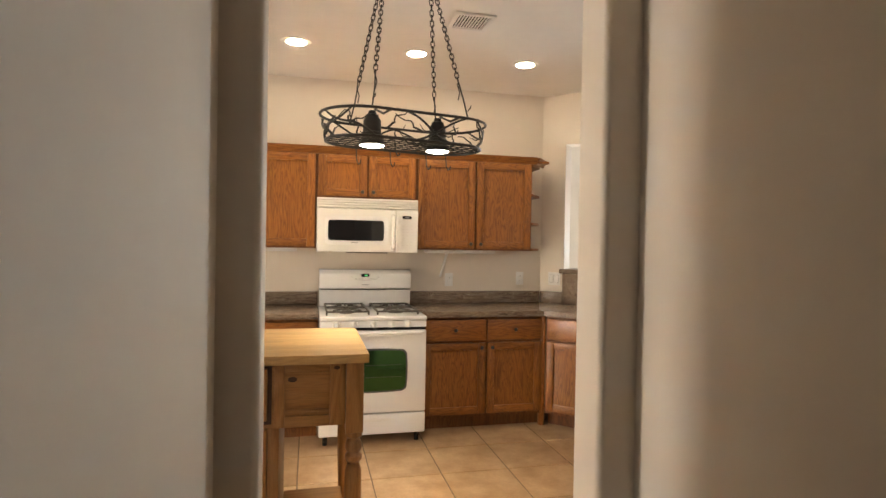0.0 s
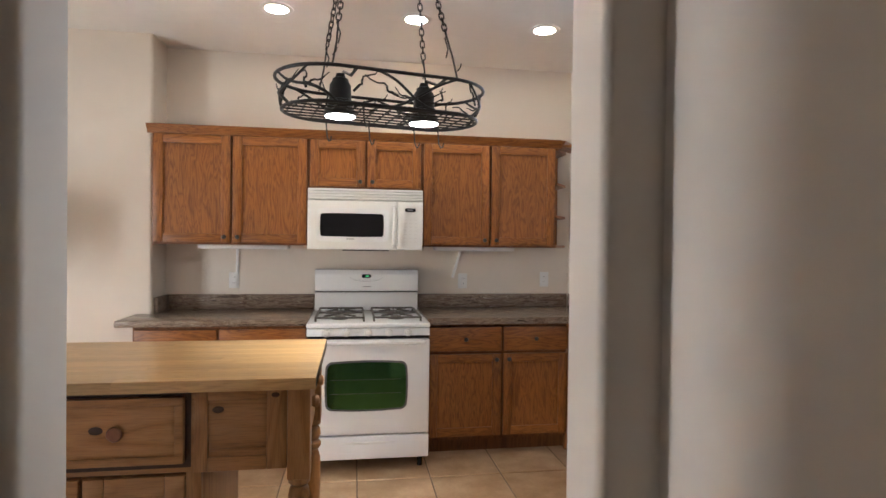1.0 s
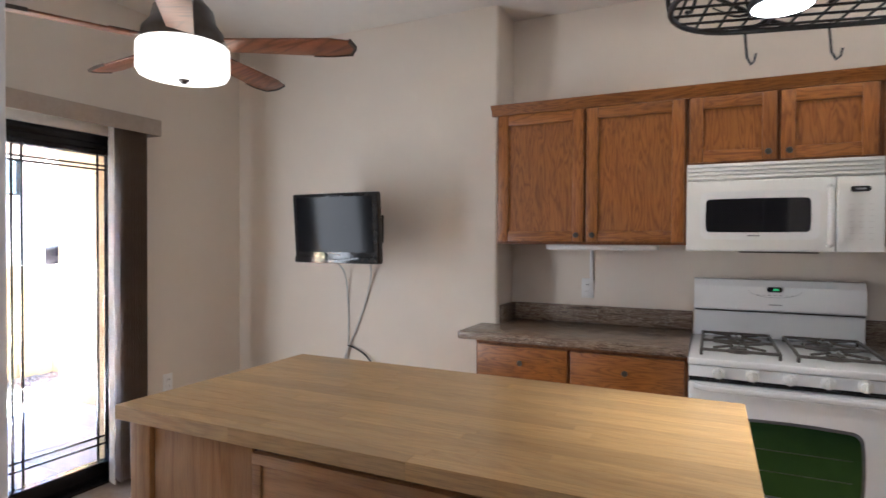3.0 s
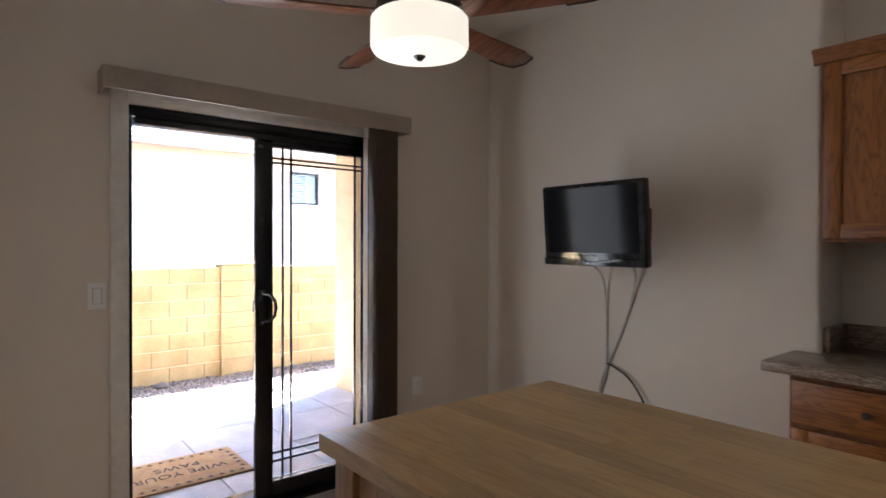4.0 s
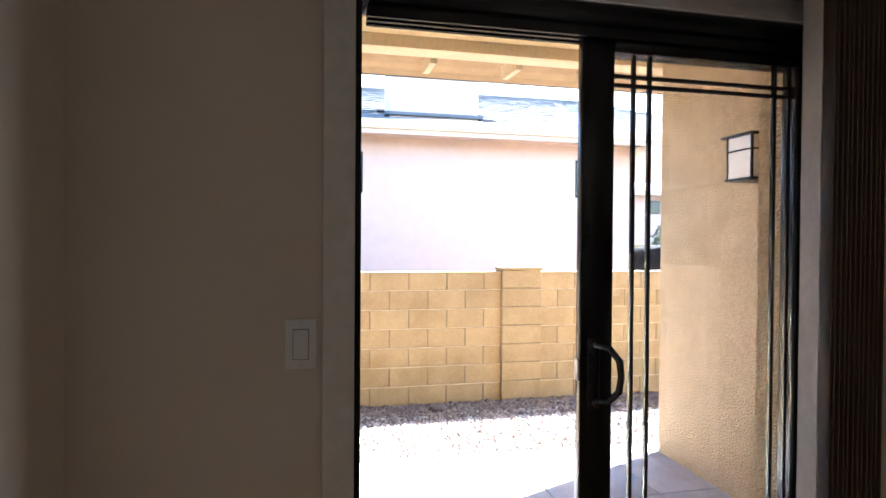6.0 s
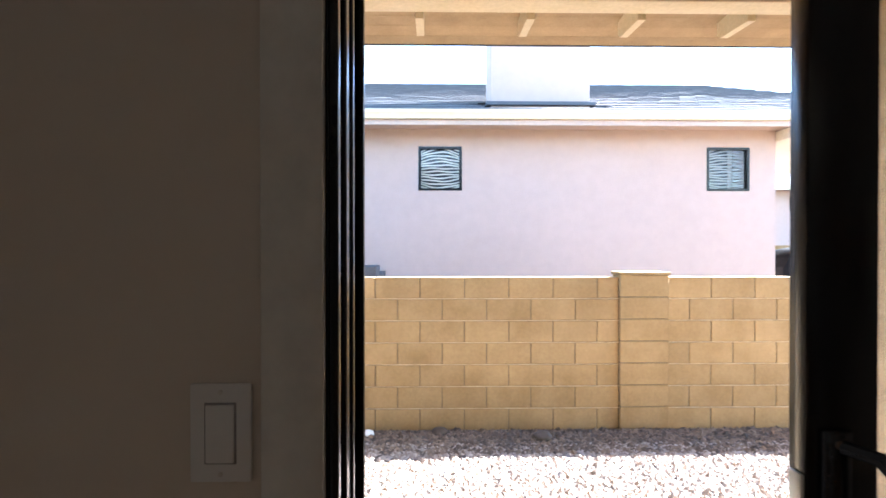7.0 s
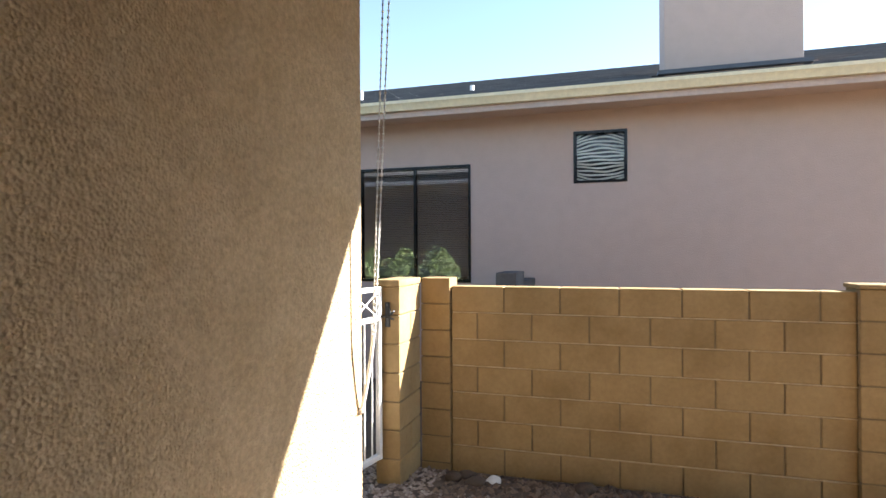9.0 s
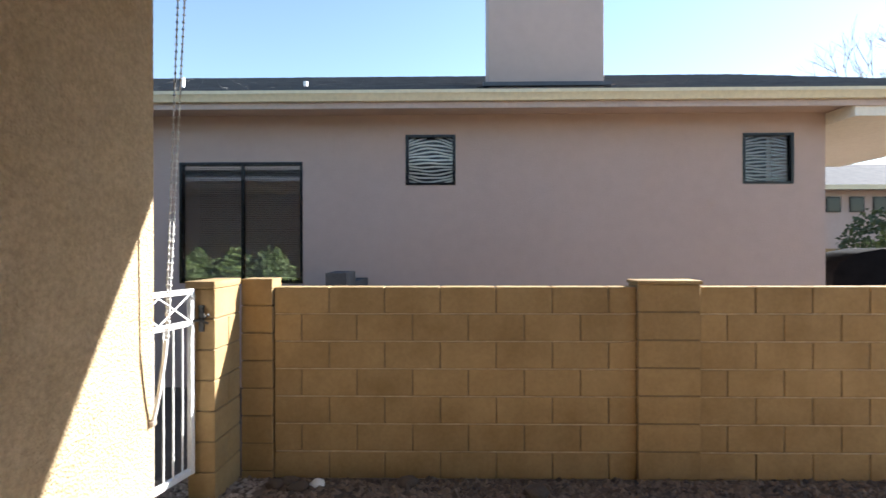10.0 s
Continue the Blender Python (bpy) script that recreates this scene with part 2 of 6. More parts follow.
def granite():
    m = material("granite", (0.16, 0.12, 0.09), 0.26)
    v = coords(m, (1, 1, 1), (0, 0, 14))
    v2 = coords(m, (1.3, 9, 14), (0, 8, 16))
    big = noise_tex(m, v2, 3.4, 6, 0.65, 1.2)
    c = ramp(m, big, [(0.30, (0.035, 0.027, 0.024)), (0.40, (0.17, 0.115, 0.08)), (0.48, (0.34, 0.27, 0.20)), (0.56, (0.14, 0.08, 0.055)), (0.66, (0.42, 0.36, 0.29))])
    spec = noise_tex(m, v, 160, 3, 0.7)
    c = blend(m, c, ramp(m, spec, [(0.38, (0.35,) * 3), (0.55, (1.1,) * 3)]), 0.8, "MULTIPLY")
    link(m, c, shader(m).inputs["Base Color"])
    return m


def rough_cast(m, grain, distance):
    """Relief of sprayed stucco: pebbly lumps with finer grit."""
    v = coords(m)
    vo = node(m, "ShaderNodeTexVoronoi", Scale=grain)
    link(m, v, vo.inputs["Vector"])
    mix = node(m, "ShaderNodeMath")
    mix.operation = "MULTIPLY_ADD"
    mix.inputs[1].default_value = 0.9
    link(m, vo.outputs["Distance"], mix.inputs[0])
    link(m, noise_tex(m, v, grain * 0.8, 6, 0.7), mix.inputs[2])
    bump(m, mix.outputs[0], 1.0, distance)


rough_cast(M_STUCCO, 105, 0.0105)
rough_cast(M_STUCCO_FAR, 90, 0.002)


def leaves(name, lo, hi):
    m = material(name, hi, 0.55)
    geo = m.node_tree.nodes.new("ShaderNodeNewGeometry")
    link(m, ramp(m, geo.outputs["Random Per Island"], [(0, lo), (1, hi)]), shader(m).inputs["Base Color"])
    return m


def stones(name, colours):
    m = material(name, colours[0], 0.85)
    geo = m.node_tree.nodes.new("ShaderNodeNewGeometry")
    n = len(colours)
    c = ramp(m, geo.outputs["Random Per Island"], [(i / (n - 1), k) for i, k in enumerate(colours)])
    v = coords(m)
    c = blend(m, c, ramp(m, noise_tex(m, v, 60), [(0.3, (0.7,) * 3), (0.7, (1.1,) * 3)]), 1.0, "MULTIPLY")
    link(m, c, shader(m).inputs["Base Color"])
    bump(m, noise_tex(m, v, 90, 4), 0.5, 0.003)
    return m


M_GRANITE = granite()
M_LEAF = leaves("leaf_green", (0.035, 0.06, 0.018), (0.12, 0.17, 0.05))
M_LEAF_DARK = leaves("leaf_dark", (0.02, 0.04, 0.014), (0.06, 0.09, 0.03))
M_GRAVEL = stones("gravel_stone", [(0.30, 0.23, 0.18), (0.42, 0.34, 0.28), (0.20, 0.14, 0.10), (0.50, 0.43, 0.37)])
M_ROCK = stones("river_rock", [(0.10, 0.066, 0.044), (0.24, 0.165, 0.11), (0.14, 0.095, 0.062), (0.06, 0.042, 0.03)])

# ---- building blocks ----


def add_mesh(bm, tmp):
    me = bpy.data.meshes.new("tmp")
    tmp.to_mesh(me)
    tmp.free()
    bm.from_mesh(me)
    bpy.data.meshes.remove(me)


def box(bm, x0, x1, y0, y1, z0, z1, bevel=0.0, turn=None, seg=2):
    """A box, its edges rounded by bevel; turn: a matrix that places it."""
    t = bmesh.new()
    bmesh.ops.create_cube(t, size=1, matrix=Matrix.LocRotScale(((x0 + x1) / 2, (y0 + y1) / 2, (z0 + z1) / 2), None, (abs(x1 - x0), abs(y1 - y0), abs(z1 - z0))))
    if bevel:
        bmesh.ops.bevel(t, geom=list(t.edges), offset=bevel, segments=seg, profile=0.5, affect="EDGES")
    if turn is not None:
        bmesh.ops.transform(t, matrix=turn, verts=t.verts)
    add_mesh(bm, t)
    return bm


def cyl(bm, a, b, r0, r1=None, n=16):
    """A round bar or cone from a to b."""
    a, b = Vector(a), Vector(b)
    m = Matrix.Translation((a + b) / 2) @ (b - a).to_track_quat("Z", "Y").to_matrix().to_4x4()
    bmesh.ops.create_cone(bm, cap_ends=True, segments=n, radius1=r0, radius2=r0 if r1 is None else r1, depth=(b - a).length, matrix=m)
    return bm


def lathe(bm, profile, m, n=20, caps=True):
    """A turned shape: (radius, height) pairs about the z axis of m."""
    rings = []
    for r, z in profile:
        rings.append([bm.verts.new(m @ Vector((r * math.cos(2 * math.pi * i / n), r * math.sin(2 * math.pi * i / n), z))) for i in range(n)])
    for a, b in zip(rings, rings[1:]):
        for i in range(n):
            bm.faces.new((a[i], a[(i + 1) % n], b[(i + 1) % n], b[i]))
    if caps and profile[0][0] > 1e-5:
        bm.faces.new(rings[0][::-1])
    if caps and profile[-1][0] > 1e-5:
        bm.faces.new(rings[-1])
    return bm


def sweep(bm, pts, r, n=8, closed=False, r_end=None):
    """A bent rod through the points."""
    pts = [Vector(p) for p in pts]
    k = len(pts)
    rings, up = [], None
    for i, p in enumerate(pts):
        a = pts[(i - 1) % k] if (closed or i) else p
        b = pts[(i + 1) % k] if (closed or i < k - 1) else p
        d = (b - a).normalized()
        if up is None:
            up = d.orthogonal().normalized()
        up = (up - d * up.dot(d)).normalized()
        side = d.cross(up)
        rr = r if r_end is None else r + (r_end - r) * i / (k - 1)
        rings.append([bm.verts.new(p + rr * (up * math.cos(2 * math.pi * j / n) + side * math.sin(2 * math.pi * j / n))) for j in range(n)])
    for i in range(k if closed else k - 1):
        a, b = rings[i], rings[(i + 1) % k]
        for j in range(n):
            bm.faces.new((a[j], a[(j + 1) % n], b[(j + 1) % n], b[j]))
    if not closed:
        bm.faces.new(rings[0][::-1])
        bm.faces.new(rings[-1])
    return bm


def prism(bm, outline, axis, lo, hi, bevel=0.0):
    """An outline in the plane across an axis (0, 1, 2), drawn out from lo to hi."""
    t = bmesh.new()

    def at(p, h):
        v = [p[0], p[1]]
        v.insert(axis, h)
        return t.verts.new(v)
    a, b = [at(p, lo) for p in outline], [at(p, hi) for p in outline]
    n = len(outline)
    for i in range(n):
        t.faces.new((a[i], a[(i + 1) % n], b[(i + 1) % n], b[i]))
    t.faces.new(a[::-1])
    t.faces.new(b)
    bmesh.ops.recalc_face_normals(t, faces=t.faces)
    if bevel:
        bmesh.ops.bevel(t, geom=list(t.edges), offset=bevel, segments=2, profile=0.5, affect="EDGES")
    add_mesh(bm, t)
    return bm


def smooth(me, angle=35):
    for p in me.polygons:
        p.use_smooth = True
    me.set_sharp_from_angle(angle=radians(angle))


def mesh_object(name, bm, mat, soft=True):
    bmesh.ops.recalc_face_normals(bm, faces=bm.faces)
    me = bpy.data.meshes.new(name)
    bm.to_mesh(me)
    bm.free()
    if soft:
        smooth(me)
    me.materials.append(mat)
    return new(name, me)


def under(ob, parent):
    ob.parent = parent
    ob.matrix_parent_inverse = parent.matrix_basis.inverted() if parent.parent is None else Matrix()
    return ob


def part(name, bm, mat, parent, label=""):
    return tagged(under(mesh_object(name, bm, mat), parent), label)


def thing(name, x, y, z, label, category, group=""):
    ob = new(name)
    ob.empty_display_size = 0.1
    ob.matrix_basis = pose(x, y, z)
    return tagged(ob, label, category, group)


def solid(name, bm, mat, label, category="", kind="", group=""):
    return tagged(mesh_object(name, bm, mat), label, category, group, kind)


def structure(name, bm, mat, label=""):
    return tagged(mesh_object(name, bm, mat), label, "", "", "structure")


def B(*a, **k):
    return box(bmesh.new(), *a, **k)


def piece(name, me, parent, x, y, z, turn=0.0):
    ob = new(name, me)
    ob.matrix_basis = pose(x, y, z, 0, 0, turn)
    ob.parent = parent
    return ob


def bar_text(words, size, m, mat, name, parent, depth=0.0008):
    """Lettering with the built-in font, as a mesh."""
    cu = bpy.data.curves.new(name, "FONT")
    cu.body, cu.size, cu.align_x, cu.align_y, cu.extrude, cu.space_character = words, size, "CENTER", "CENTER", depth, 1.05
    ob = bpy.data.objects.new(name, cu)
    scene.collection.objects.link(ob)
    bpy.context.view_layer.update()
    me = bpy.data.meshes.new_from_object(ob.evaluated_get(bpy.context.evaluated_depsgraph_get()))
    bpy.data.objects.remove(ob)
    me.transform(m)
    me.materials.clear()
    me.materials.append(mat)
    return under(new(name, me), parent)


# ---- structure: rooms ----
CEIL, WALL_X, BACK_Y, TV_Y = 2.80, -2.73, 4.78, 4.50
structure("floor", B(-2.86, 6.6, -2.6, 6.4, -0.25, -0.004), M_GROUT, "tan grout bed under square ceramic floor tiles")
ceil_bm = bmesh.new()
box(ceil_bm, -2.9, 4.4, -2.6, 5.0, CEIL, CEIL + 0.12)
structure("ceiling", ceil_bm, M_CEIL, "off-white textured plaster ceiling")
structure("ceiling_dining", B(2.3, 6.6, 3.0, 6.4, CEIL + 0.12, CEIL + 0.2), M_CEIL, "white plaster ceiling of the next room")
structure("roof", B(-4.9, 7.0, -3.0, 7.0, 3.02, 3.12), M_ROOF, "flat grey roof deck over the rooms")
structure("wall_back", B(-0.78, 2.40, BACK_Y, BACK_Y + 0.14, 0, CEIL), M_WALL, "cream painted kitchen wall behind the range")
structure("wall_television", B(WALL_X - 0.06, -0.70, TV_Y, TV_Y + 0.42, -0.1, CEIL + 0.06, bevel=0.022, seg=4), M_WALL, "cream painted wall with rounded plaster corner")
w = bmesh.new()
DY0, DY1, DZ = 2.259, 3.565, 2.012
box(w, WALL_X - 0.09, WALL_X, 1.3, DY0, 0, CEIL)
box(w, WALL_X - 0.09, WALL_X, DY1, 4.92, 0, CEIL)
box(w, WALL_X - 0.09, WALL_X, DY0, DY1, DZ, CEIL)
structure("wall_west", w, M_WALL, "cream painted wall round the patio door")
w = bmesh.new()
box(w, -2.96, WALL_X - 0.092, -14.0, DY0, -0.4, 3.0)
box(w, -2.96, WALL_X - 0.092, DY1, 7.0, -0.4, 3.0)
box(w, -2.96, WALL_X - 0.092, DY0, DY1, DZ, 3.0)
box(w, -2.96, WALL_X - 0.092, DY0, DY1, -0.4, -0.05)
structure("wall_west_outside", w, M_STUCCO, "tan sprayed stucco outer wall")
structure("wall_south", B(WALL_X - 0.09, -1.2, 1.345, 1.645, 0, CEIL), M_WALL, "cream painted wall beside the patio door")
w = bmesh.new()
box(w, -1.25, 0.164, 1.345, 1.50, -0.1, CEIL + 0.06, bevel=0.02, seg=4)
box(w, 1.040, 4.3, 1.345, 1.50, -0.1, CEIL + 0.06, bevel=0.02, seg=4)
box(w, 0.13, 1.08, 1.347, 1.498, 2.62, CEIL)
structure("wall_hall_opening", w, M_WALL, "cream plaster wall with rounded corners round an open doorway")
structure("wall_hall_left", B(-0.10, 0.064, -2.6, 1.345, 0, CEIL), M_HALL, "cream painted hallway wall")
structure("wall_hall_right", B(1.150, 1.32, -2.6, 1.345, 0, CEIL), M_HALL, "cream painted hallway wall")
structure("wall_hall_end", B(-0.1, 1.32, -2.74, -2.6, 0, CEIL), M_HALL, "cream painted hallway end wall")
structure("wall_east", B(4.25, 4.4, 1.345, 3.1, 0, CEIL), M_WALL, "cream painted kitchen wall")
# the angled wall with the pass-through over the sink
AT45 = Matrix.Translation((2.335, 4.78, 0)) @ pose(0, 0, 0, 0, 0, -45)
w = bmesh.new()
box(w, -0.06, 0.222, 0, 0.14, 0, CEIL, turn=AT45)
box(w, 0.222, 2.85, 0, 0.14, 2.352, CEIL, turn=AT45)
box(w, 0.222, 2.85, 0, 0.14, 0, 1.20, turn=AT45)
box(w, 2.5, 2.85, 0.001, 0.139, 1.20, 2.352, turn=AT45)
structure("wall_angled", w, M_WALL, "cream painted angled wall with a pass-through opening")
w = bmesh.new()
box(w, 2.4, 4.12, 6.2, 6.34, 0, CEIL + 0.12)
box(w, 5.1, 6.6, 6.2, 6.34, 0, CEIL + 0.12)
box(w, 4.12, 5.1, 6.2, 6.34, 1.965, CEIL + 0.12)
box(w, 4.12, 5.1, 6.2, 6.34, 0, 0.9)
structure("wall_dining_north", w, M_WALL, "pale wall of the next room with a window")
structure("wall_dining_west", B(2.3, 2.42, 4.92, 6.34, 0, CEIL + 0.12), M_WALL, "pale wall of the next room")
structure("wall_dining_east", B(6.5, 6.6, 2.9, 6.34, 0, CEIL + 0.12), M_WALL, "pale wall of the next room")
structure("wall_dining_south", B(4.2, 6.6, 2.95, 3.08, 0, CEIL + 0.12), M_WALL, "pale wall of the next room")
win = structure("window_1", B(4.12, 4.17, 6.22, 6.28, 0.9, 1.965), M_TRIM, "white framed window of the next room")
part("window_frame", B(4.17, 5.1, 6.22, 6.28, 1.915, 1.965), M_TRIM, win)
part("window_frame", B(4.17, 5.1, 6.22, 6.28, 0.9, 0.95), M_TRIM, win)
part("window_frame", B(4.62, 4.66, 6.22, 6.28, 0.95, 1.915), M_TRIM, win)
for x0, x1 in ((4.17, 4.62), (4.66, 5.1)):
    pane = part("pane", B(x0, x1, 6.245, 6.25, 0.95, 1.915), M_DIMGLASS, win)
    pane.visible_shadow = False
# unseen slab, added to block sun and sky from the next room's window
structure("window_sun_blocker", B(2.4, 6.8, 6.36, 9.3, 2.35, 2.5), M_SOFFIT, "unseen ochre slab added to keep the sun off the next room's window")
bb = bmesh.new()
box(bb, WALL_X, WALL_X + 0.014, 3.64, TV_Y, 0, 0.09, bevel=0.004)
box(bb, WALL_X + 0.015, -0.80, TV_Y - 0.014, TV_Y, 0, 0.09, bevel=0.004)
box(bb, WALL_X, WALL_X + 0.014, 1.66, 2.18, 0, 0.09, bevel=0.004)
structure("baseboard", bb, M_TRIM, "cream painted baseboard")

# ---- structure: outside ----
ground = bmesh.new()
xs, zs = (-900, -7.3, -6.9, -4.9, -4.86, 900), (-0.40, -0.30, -0.265, -0.10, -0.42, -0.42)
rows_ = [[ground.verts.new((x, y, z)) for y in (-900, 900)] for x, z in zip(xs, zs)]
for a, b in zip(rows_, rows_[1:]):
    ground.faces.new((a[0], b[0], b[1], a[1]))
structure("ground", ground, M_SOIL, "brown desert soil under the gravel")
structure("patio_bed", B(-4.9, -2.80, 1.5, 4.7, -0.40, -0.022), M_MORTAR, "concrete bed of the patio")
structure("patio_wall_left", B(-5.02, -2.955, 1.40, 1.73, -0.42, 2.72, bevel=0.012), M_STUCCO, "tan sprayed stucco side wall of the patio")
structure("patio_wall_right", B(-4.77, -2.955, 4.40, 4.78, -0.42, 2.72, bevel=0.012), M_STUCCO, "tan sprayed stucco side wall of the patio")
structure("patio_ceiling", B(-4.98, -2.955, -14.0, 7.0, 2.70, 2.80), M_SOFFIT, "ochre painted patio ceiling")
beam = tagged(mesh_object("eave", B(-5.10, -4.94, -14.0, 7.2, 2.62, 2.80, bevel=0.006), M_CREAMWOOD), "open timber eave with painted rafter tails", "eave", "", "structure")
y = -13.885
while y < 7.2:
    t = bmesh.new()
    prism(t, [(-5.10, 2.722), (-5.10, 2.588), (-5.39, 2.600), (-5.43, 2.626), (-5.43, 2.702)], 1, y - 0.022, y + 0.022)
    part("rafter_tail", t, M_CREAMWOOD, beam)
    y += 0.60
for i in range(5):
    x0 = -5.10 - i * 0.131
    z0 = 2.726 - i * 0.009
    t = bmesh.new()
    prism(t, [(x0, z0), (x0 - 0.128, z0 - 0.0088), (x0 - 0.128, z0 + 0.0112), (x0, z0 + 0.02)], 1, -14.0, 7.2)
    part("eave_board", t, M_SHEATH, beam)
t = bmesh.new()
prism(t, [(-4.8, 2.88), (-5.775, 2.735), (-5.775, 2.678), (-5.760, 2.678), (-5.760, 2.715), (-4.8, 2.86)], 1, -14.0, 7.2)
part("roof_edge", t, M_FLASH, beam)
structure("roof_slope", prism(bmesh.new(), [(-4.8, 2.83), (-4.8, 2.86), (-2.0, 3.5), (-2.0, 3.02), (-4.6, 3.02)], 1, -14.0, 7.2), M_ROOF, "grey tiled roof slope")

# ---- block fence ----
M_BED = mottled("bed_mortar", (0.38, 0.27, 0.15), (0.58, 0.46, 0.30), 0.95, 14, 200, 0.6, 0.003)
rng = random.Random(7)
FX, TOP, CH, BW = -7.10, 1.089, 0.1965, 0.3975
J = 0.010


def block_mesh(lx, ly, lz, bevel=0.004):
    """One masonry block about its centre, edges slightly worn."""
    bm = bmesh.new()
    box(bm, -lx / 2, lx / 2, -ly / 2, ly / 2, -lz / 2, lz / 2, bevel=bevel, seg=1)
    me = bpy.data.meshes.new("block")
    bm.to_mesh(me)
    bm.free()
    me.materials.append(M_CMU)
    return me


full_block, half_block = block_mesh(0.15, BW - J, CH - J), block_mesh(0.15, BW / 2 - J, CH - J)
fence = tagged(mesh_object("block_fence", B(FX - 0.138, FX - 0.0075, 1.49, 11.6, -0.42, TOP - 0.012), M_MORTAR), "tan concrete block fence with raised mortar lines", "fence", "", "structure")


def fence_run(y0, y1, odd_first):
    for c in range(8):
        zc = TOP - CH * (c + 0.5)
        edge, half = y0, (c % 2 == 0) == odd_first
        while edge < y1 - 0.05:
            wide = BW / 2 if half else BW
            half = False
            if edge + wide > y1 + 0.01:
                wide = BW / 2
            ob = piece("block", full_block if wide == BW else half_block, fence, FX - 0.075 + rng.uniform(-0.002, 0.002), edge + wide / 2, zc)
            edge += wide


fence_run(1.646 - BW / 2 * 0 - 0.1675, 4.062, False)
fence_run(4.498, 11.5, False)
for c in range(1, 8):
    part("bed_joint", B(FX - 0.02, FX - 0.0015, 1.49, 11.55, TOP - CH * c - 0.0038, TOP - CH * c + 0.0038), M_BED, fence)


def pillar(name, x0, x1, y0, y1, top, cap):
    """A block pillar with a flat cap."""
    p = thing(name, (x0 + x1) / 2, (y0 + y1) / 2, -0.42, "square tan concrete block fence pillar with a flat cap", "pillar", "fence pillars")
    part("core", B(x0 + 0.008, x1 - 0.008, y0 + 0.008, y1 - 0.008, -0.42, top - 0.02), M_MORTAR, p)
    c, z1 = 0, top
    while z1 > -0.40:
        part("block", B(x0, x1, y0, y1, z1 - CH + J, z1, bevel=0.004, seg=1), M_CMU, p)
        z1 -= CH
    if cap:
        part("cap", B(x0 - 0.015, x1 + 0.015, y0 - 0.010, y1 + 0.010, top + 0.003, top + 0.030, bevel=0.006), M_CMU, p)
    return p


pillar("fence_pillar", FX - 0.19, FX + 0.035, 4.062, 4.498, TOP + 0.012, True)
pillar("fence_pillar", FX - 0.19, FX + 0.02, 1.250, 1.474, TOP + 0.055, False)
# short return wall that carries the gate
ret = thing("gate_wall", -6.86, 1.16, -0.42, "short tan concrete block wall that carries the gate", "wall")
part("core", B(-7.07, -6.66, 1.078, 1.234, -0.42, TOP + 0.02), M_MORTAR, ret)
z1, k = TOP + 0.012, 0
while z1 > -0.40:
    cuts = (-7.075, -6.87, -6.65) if k % 2 else (-7.075, -6.65)
    for a, b in zip(cuts, cuts[1:]):
        part("block", B(a + 0.004, b - 0.004 if b < -6.7 else b, 1.068, 1.244, z1 - CH + J, z1, bevel=0.004, seg=1), M_CMU, ret)
    z1, k = z1 - CH, k + 1
part("cap", B(-7.08, -6.635, 1.058, 1.249, TOP + 0.016, TOP + 0.062, bevel=0.006), M_CMU, ret)

# ---- gate ----
gate = thing("metal_gate", -6.62, 1.115, -0.30, "white painted steel bar gate standing open", "gate")
GM = Matrix.Translation((-6.62, 1.115, 0)) @ pose(0, 0, 0, 0, 0, -11)


def gate_box(x0, x1, z0, z1, d=0.016):
    return B(x0, x1, -d, d, z0, z1, bevel=0.003, turn=GM)


for x0, x1 in ((0.0, 0.035), (0.86, 0.895)):
    part("gate_stile", gate_box(x0, x1, -0.06, 1.107), M_WHITEMETAL, gate)
for z0, z1 in ((1.075, 1.107), (0.875, 0.907), (-0.058, -0.02)):
    part("gate_rail", gate_box(0.036, 0.859, z0, z1), M_WHITEMETAL, gate)
for i in range(1, 10):
    xx = 0.015 + i * 0.085
    part("gate_bar", cyl(bmesh.new(), GM @ Vector((xx, 0, -0.02)), GM @ Vector((xx, 0, 0.875)), 0.0065, n=8), M_WHITEMETAL, gate)
for i in range(3):
    a, b = 0.04 + i * 0.273, 0.04 + (i + 1) * 0.273
    part("gate_brace", sweep(bmesh.new(), [GM @ Vector((a, 0, 0.910)), GM @ Vector((b, 0, 1.072))], 0.005, 6), M_WHITEMETAL, gate)
    part("gate_brace", sweep(bmesh.new(), [GM @ Vector((a, 0.006, 1.072)), GM @ Vector((b, 0.006, 0.910))], 0.005, 6), M_WHITEMETAL, gate)
hin = bmesh.new()
box(hin, -6.649, -6.640, 1.142, 1.178, 0.83, 1.0, bevel=0.002)
sweep(hin, [(-6.64, 1.165, 0.97), (-6.62, 1.195, 0.92), (-6.60, 1.225, 0.945)], 0.007, 6)
sweep(hin, [(-6.60, 1.125, 0.905), (-6.61, 1.17, 0.905), (-6.62, 1.215, 0.885)], 0.007, 6)
part("latch", hin, M_IRON, gate, "black iron gate latch")

# ---- bead chain beside the patio ----
ch = thing("bead_chain", -4.93, 1.80, 0.6, "white looped bead cord of an outdoor shade, tied to the wall", "cord")
for k, off in enumerate((0.0, 0.028)):
    cord = bmesh.new()
    top_p, low_p = Vector((-4.955, 1.86 + off, 2.62)), Vector((-4.955, 1.80 + off * 0.3, 1.05))
    sweep(cord, [top_p, top_p.lerp(low_p, 0.5), low_p], 0.0022, 6)
    part("strand", cord, M_WHITEMETAL, ch)
    beads = bmesh.new()
    n = 64
    for i in range(n):
        p = top_p.lerp(low_p, (i + 0.5) / n)
        bmesh.ops.create_icosphere(beads, subdivisions=1, radius=0.0055, matrix=Matrix.Translation(p))
    part("bead_string", beads, M_WHITEMETAL, ch)
tail = bmesh.new()
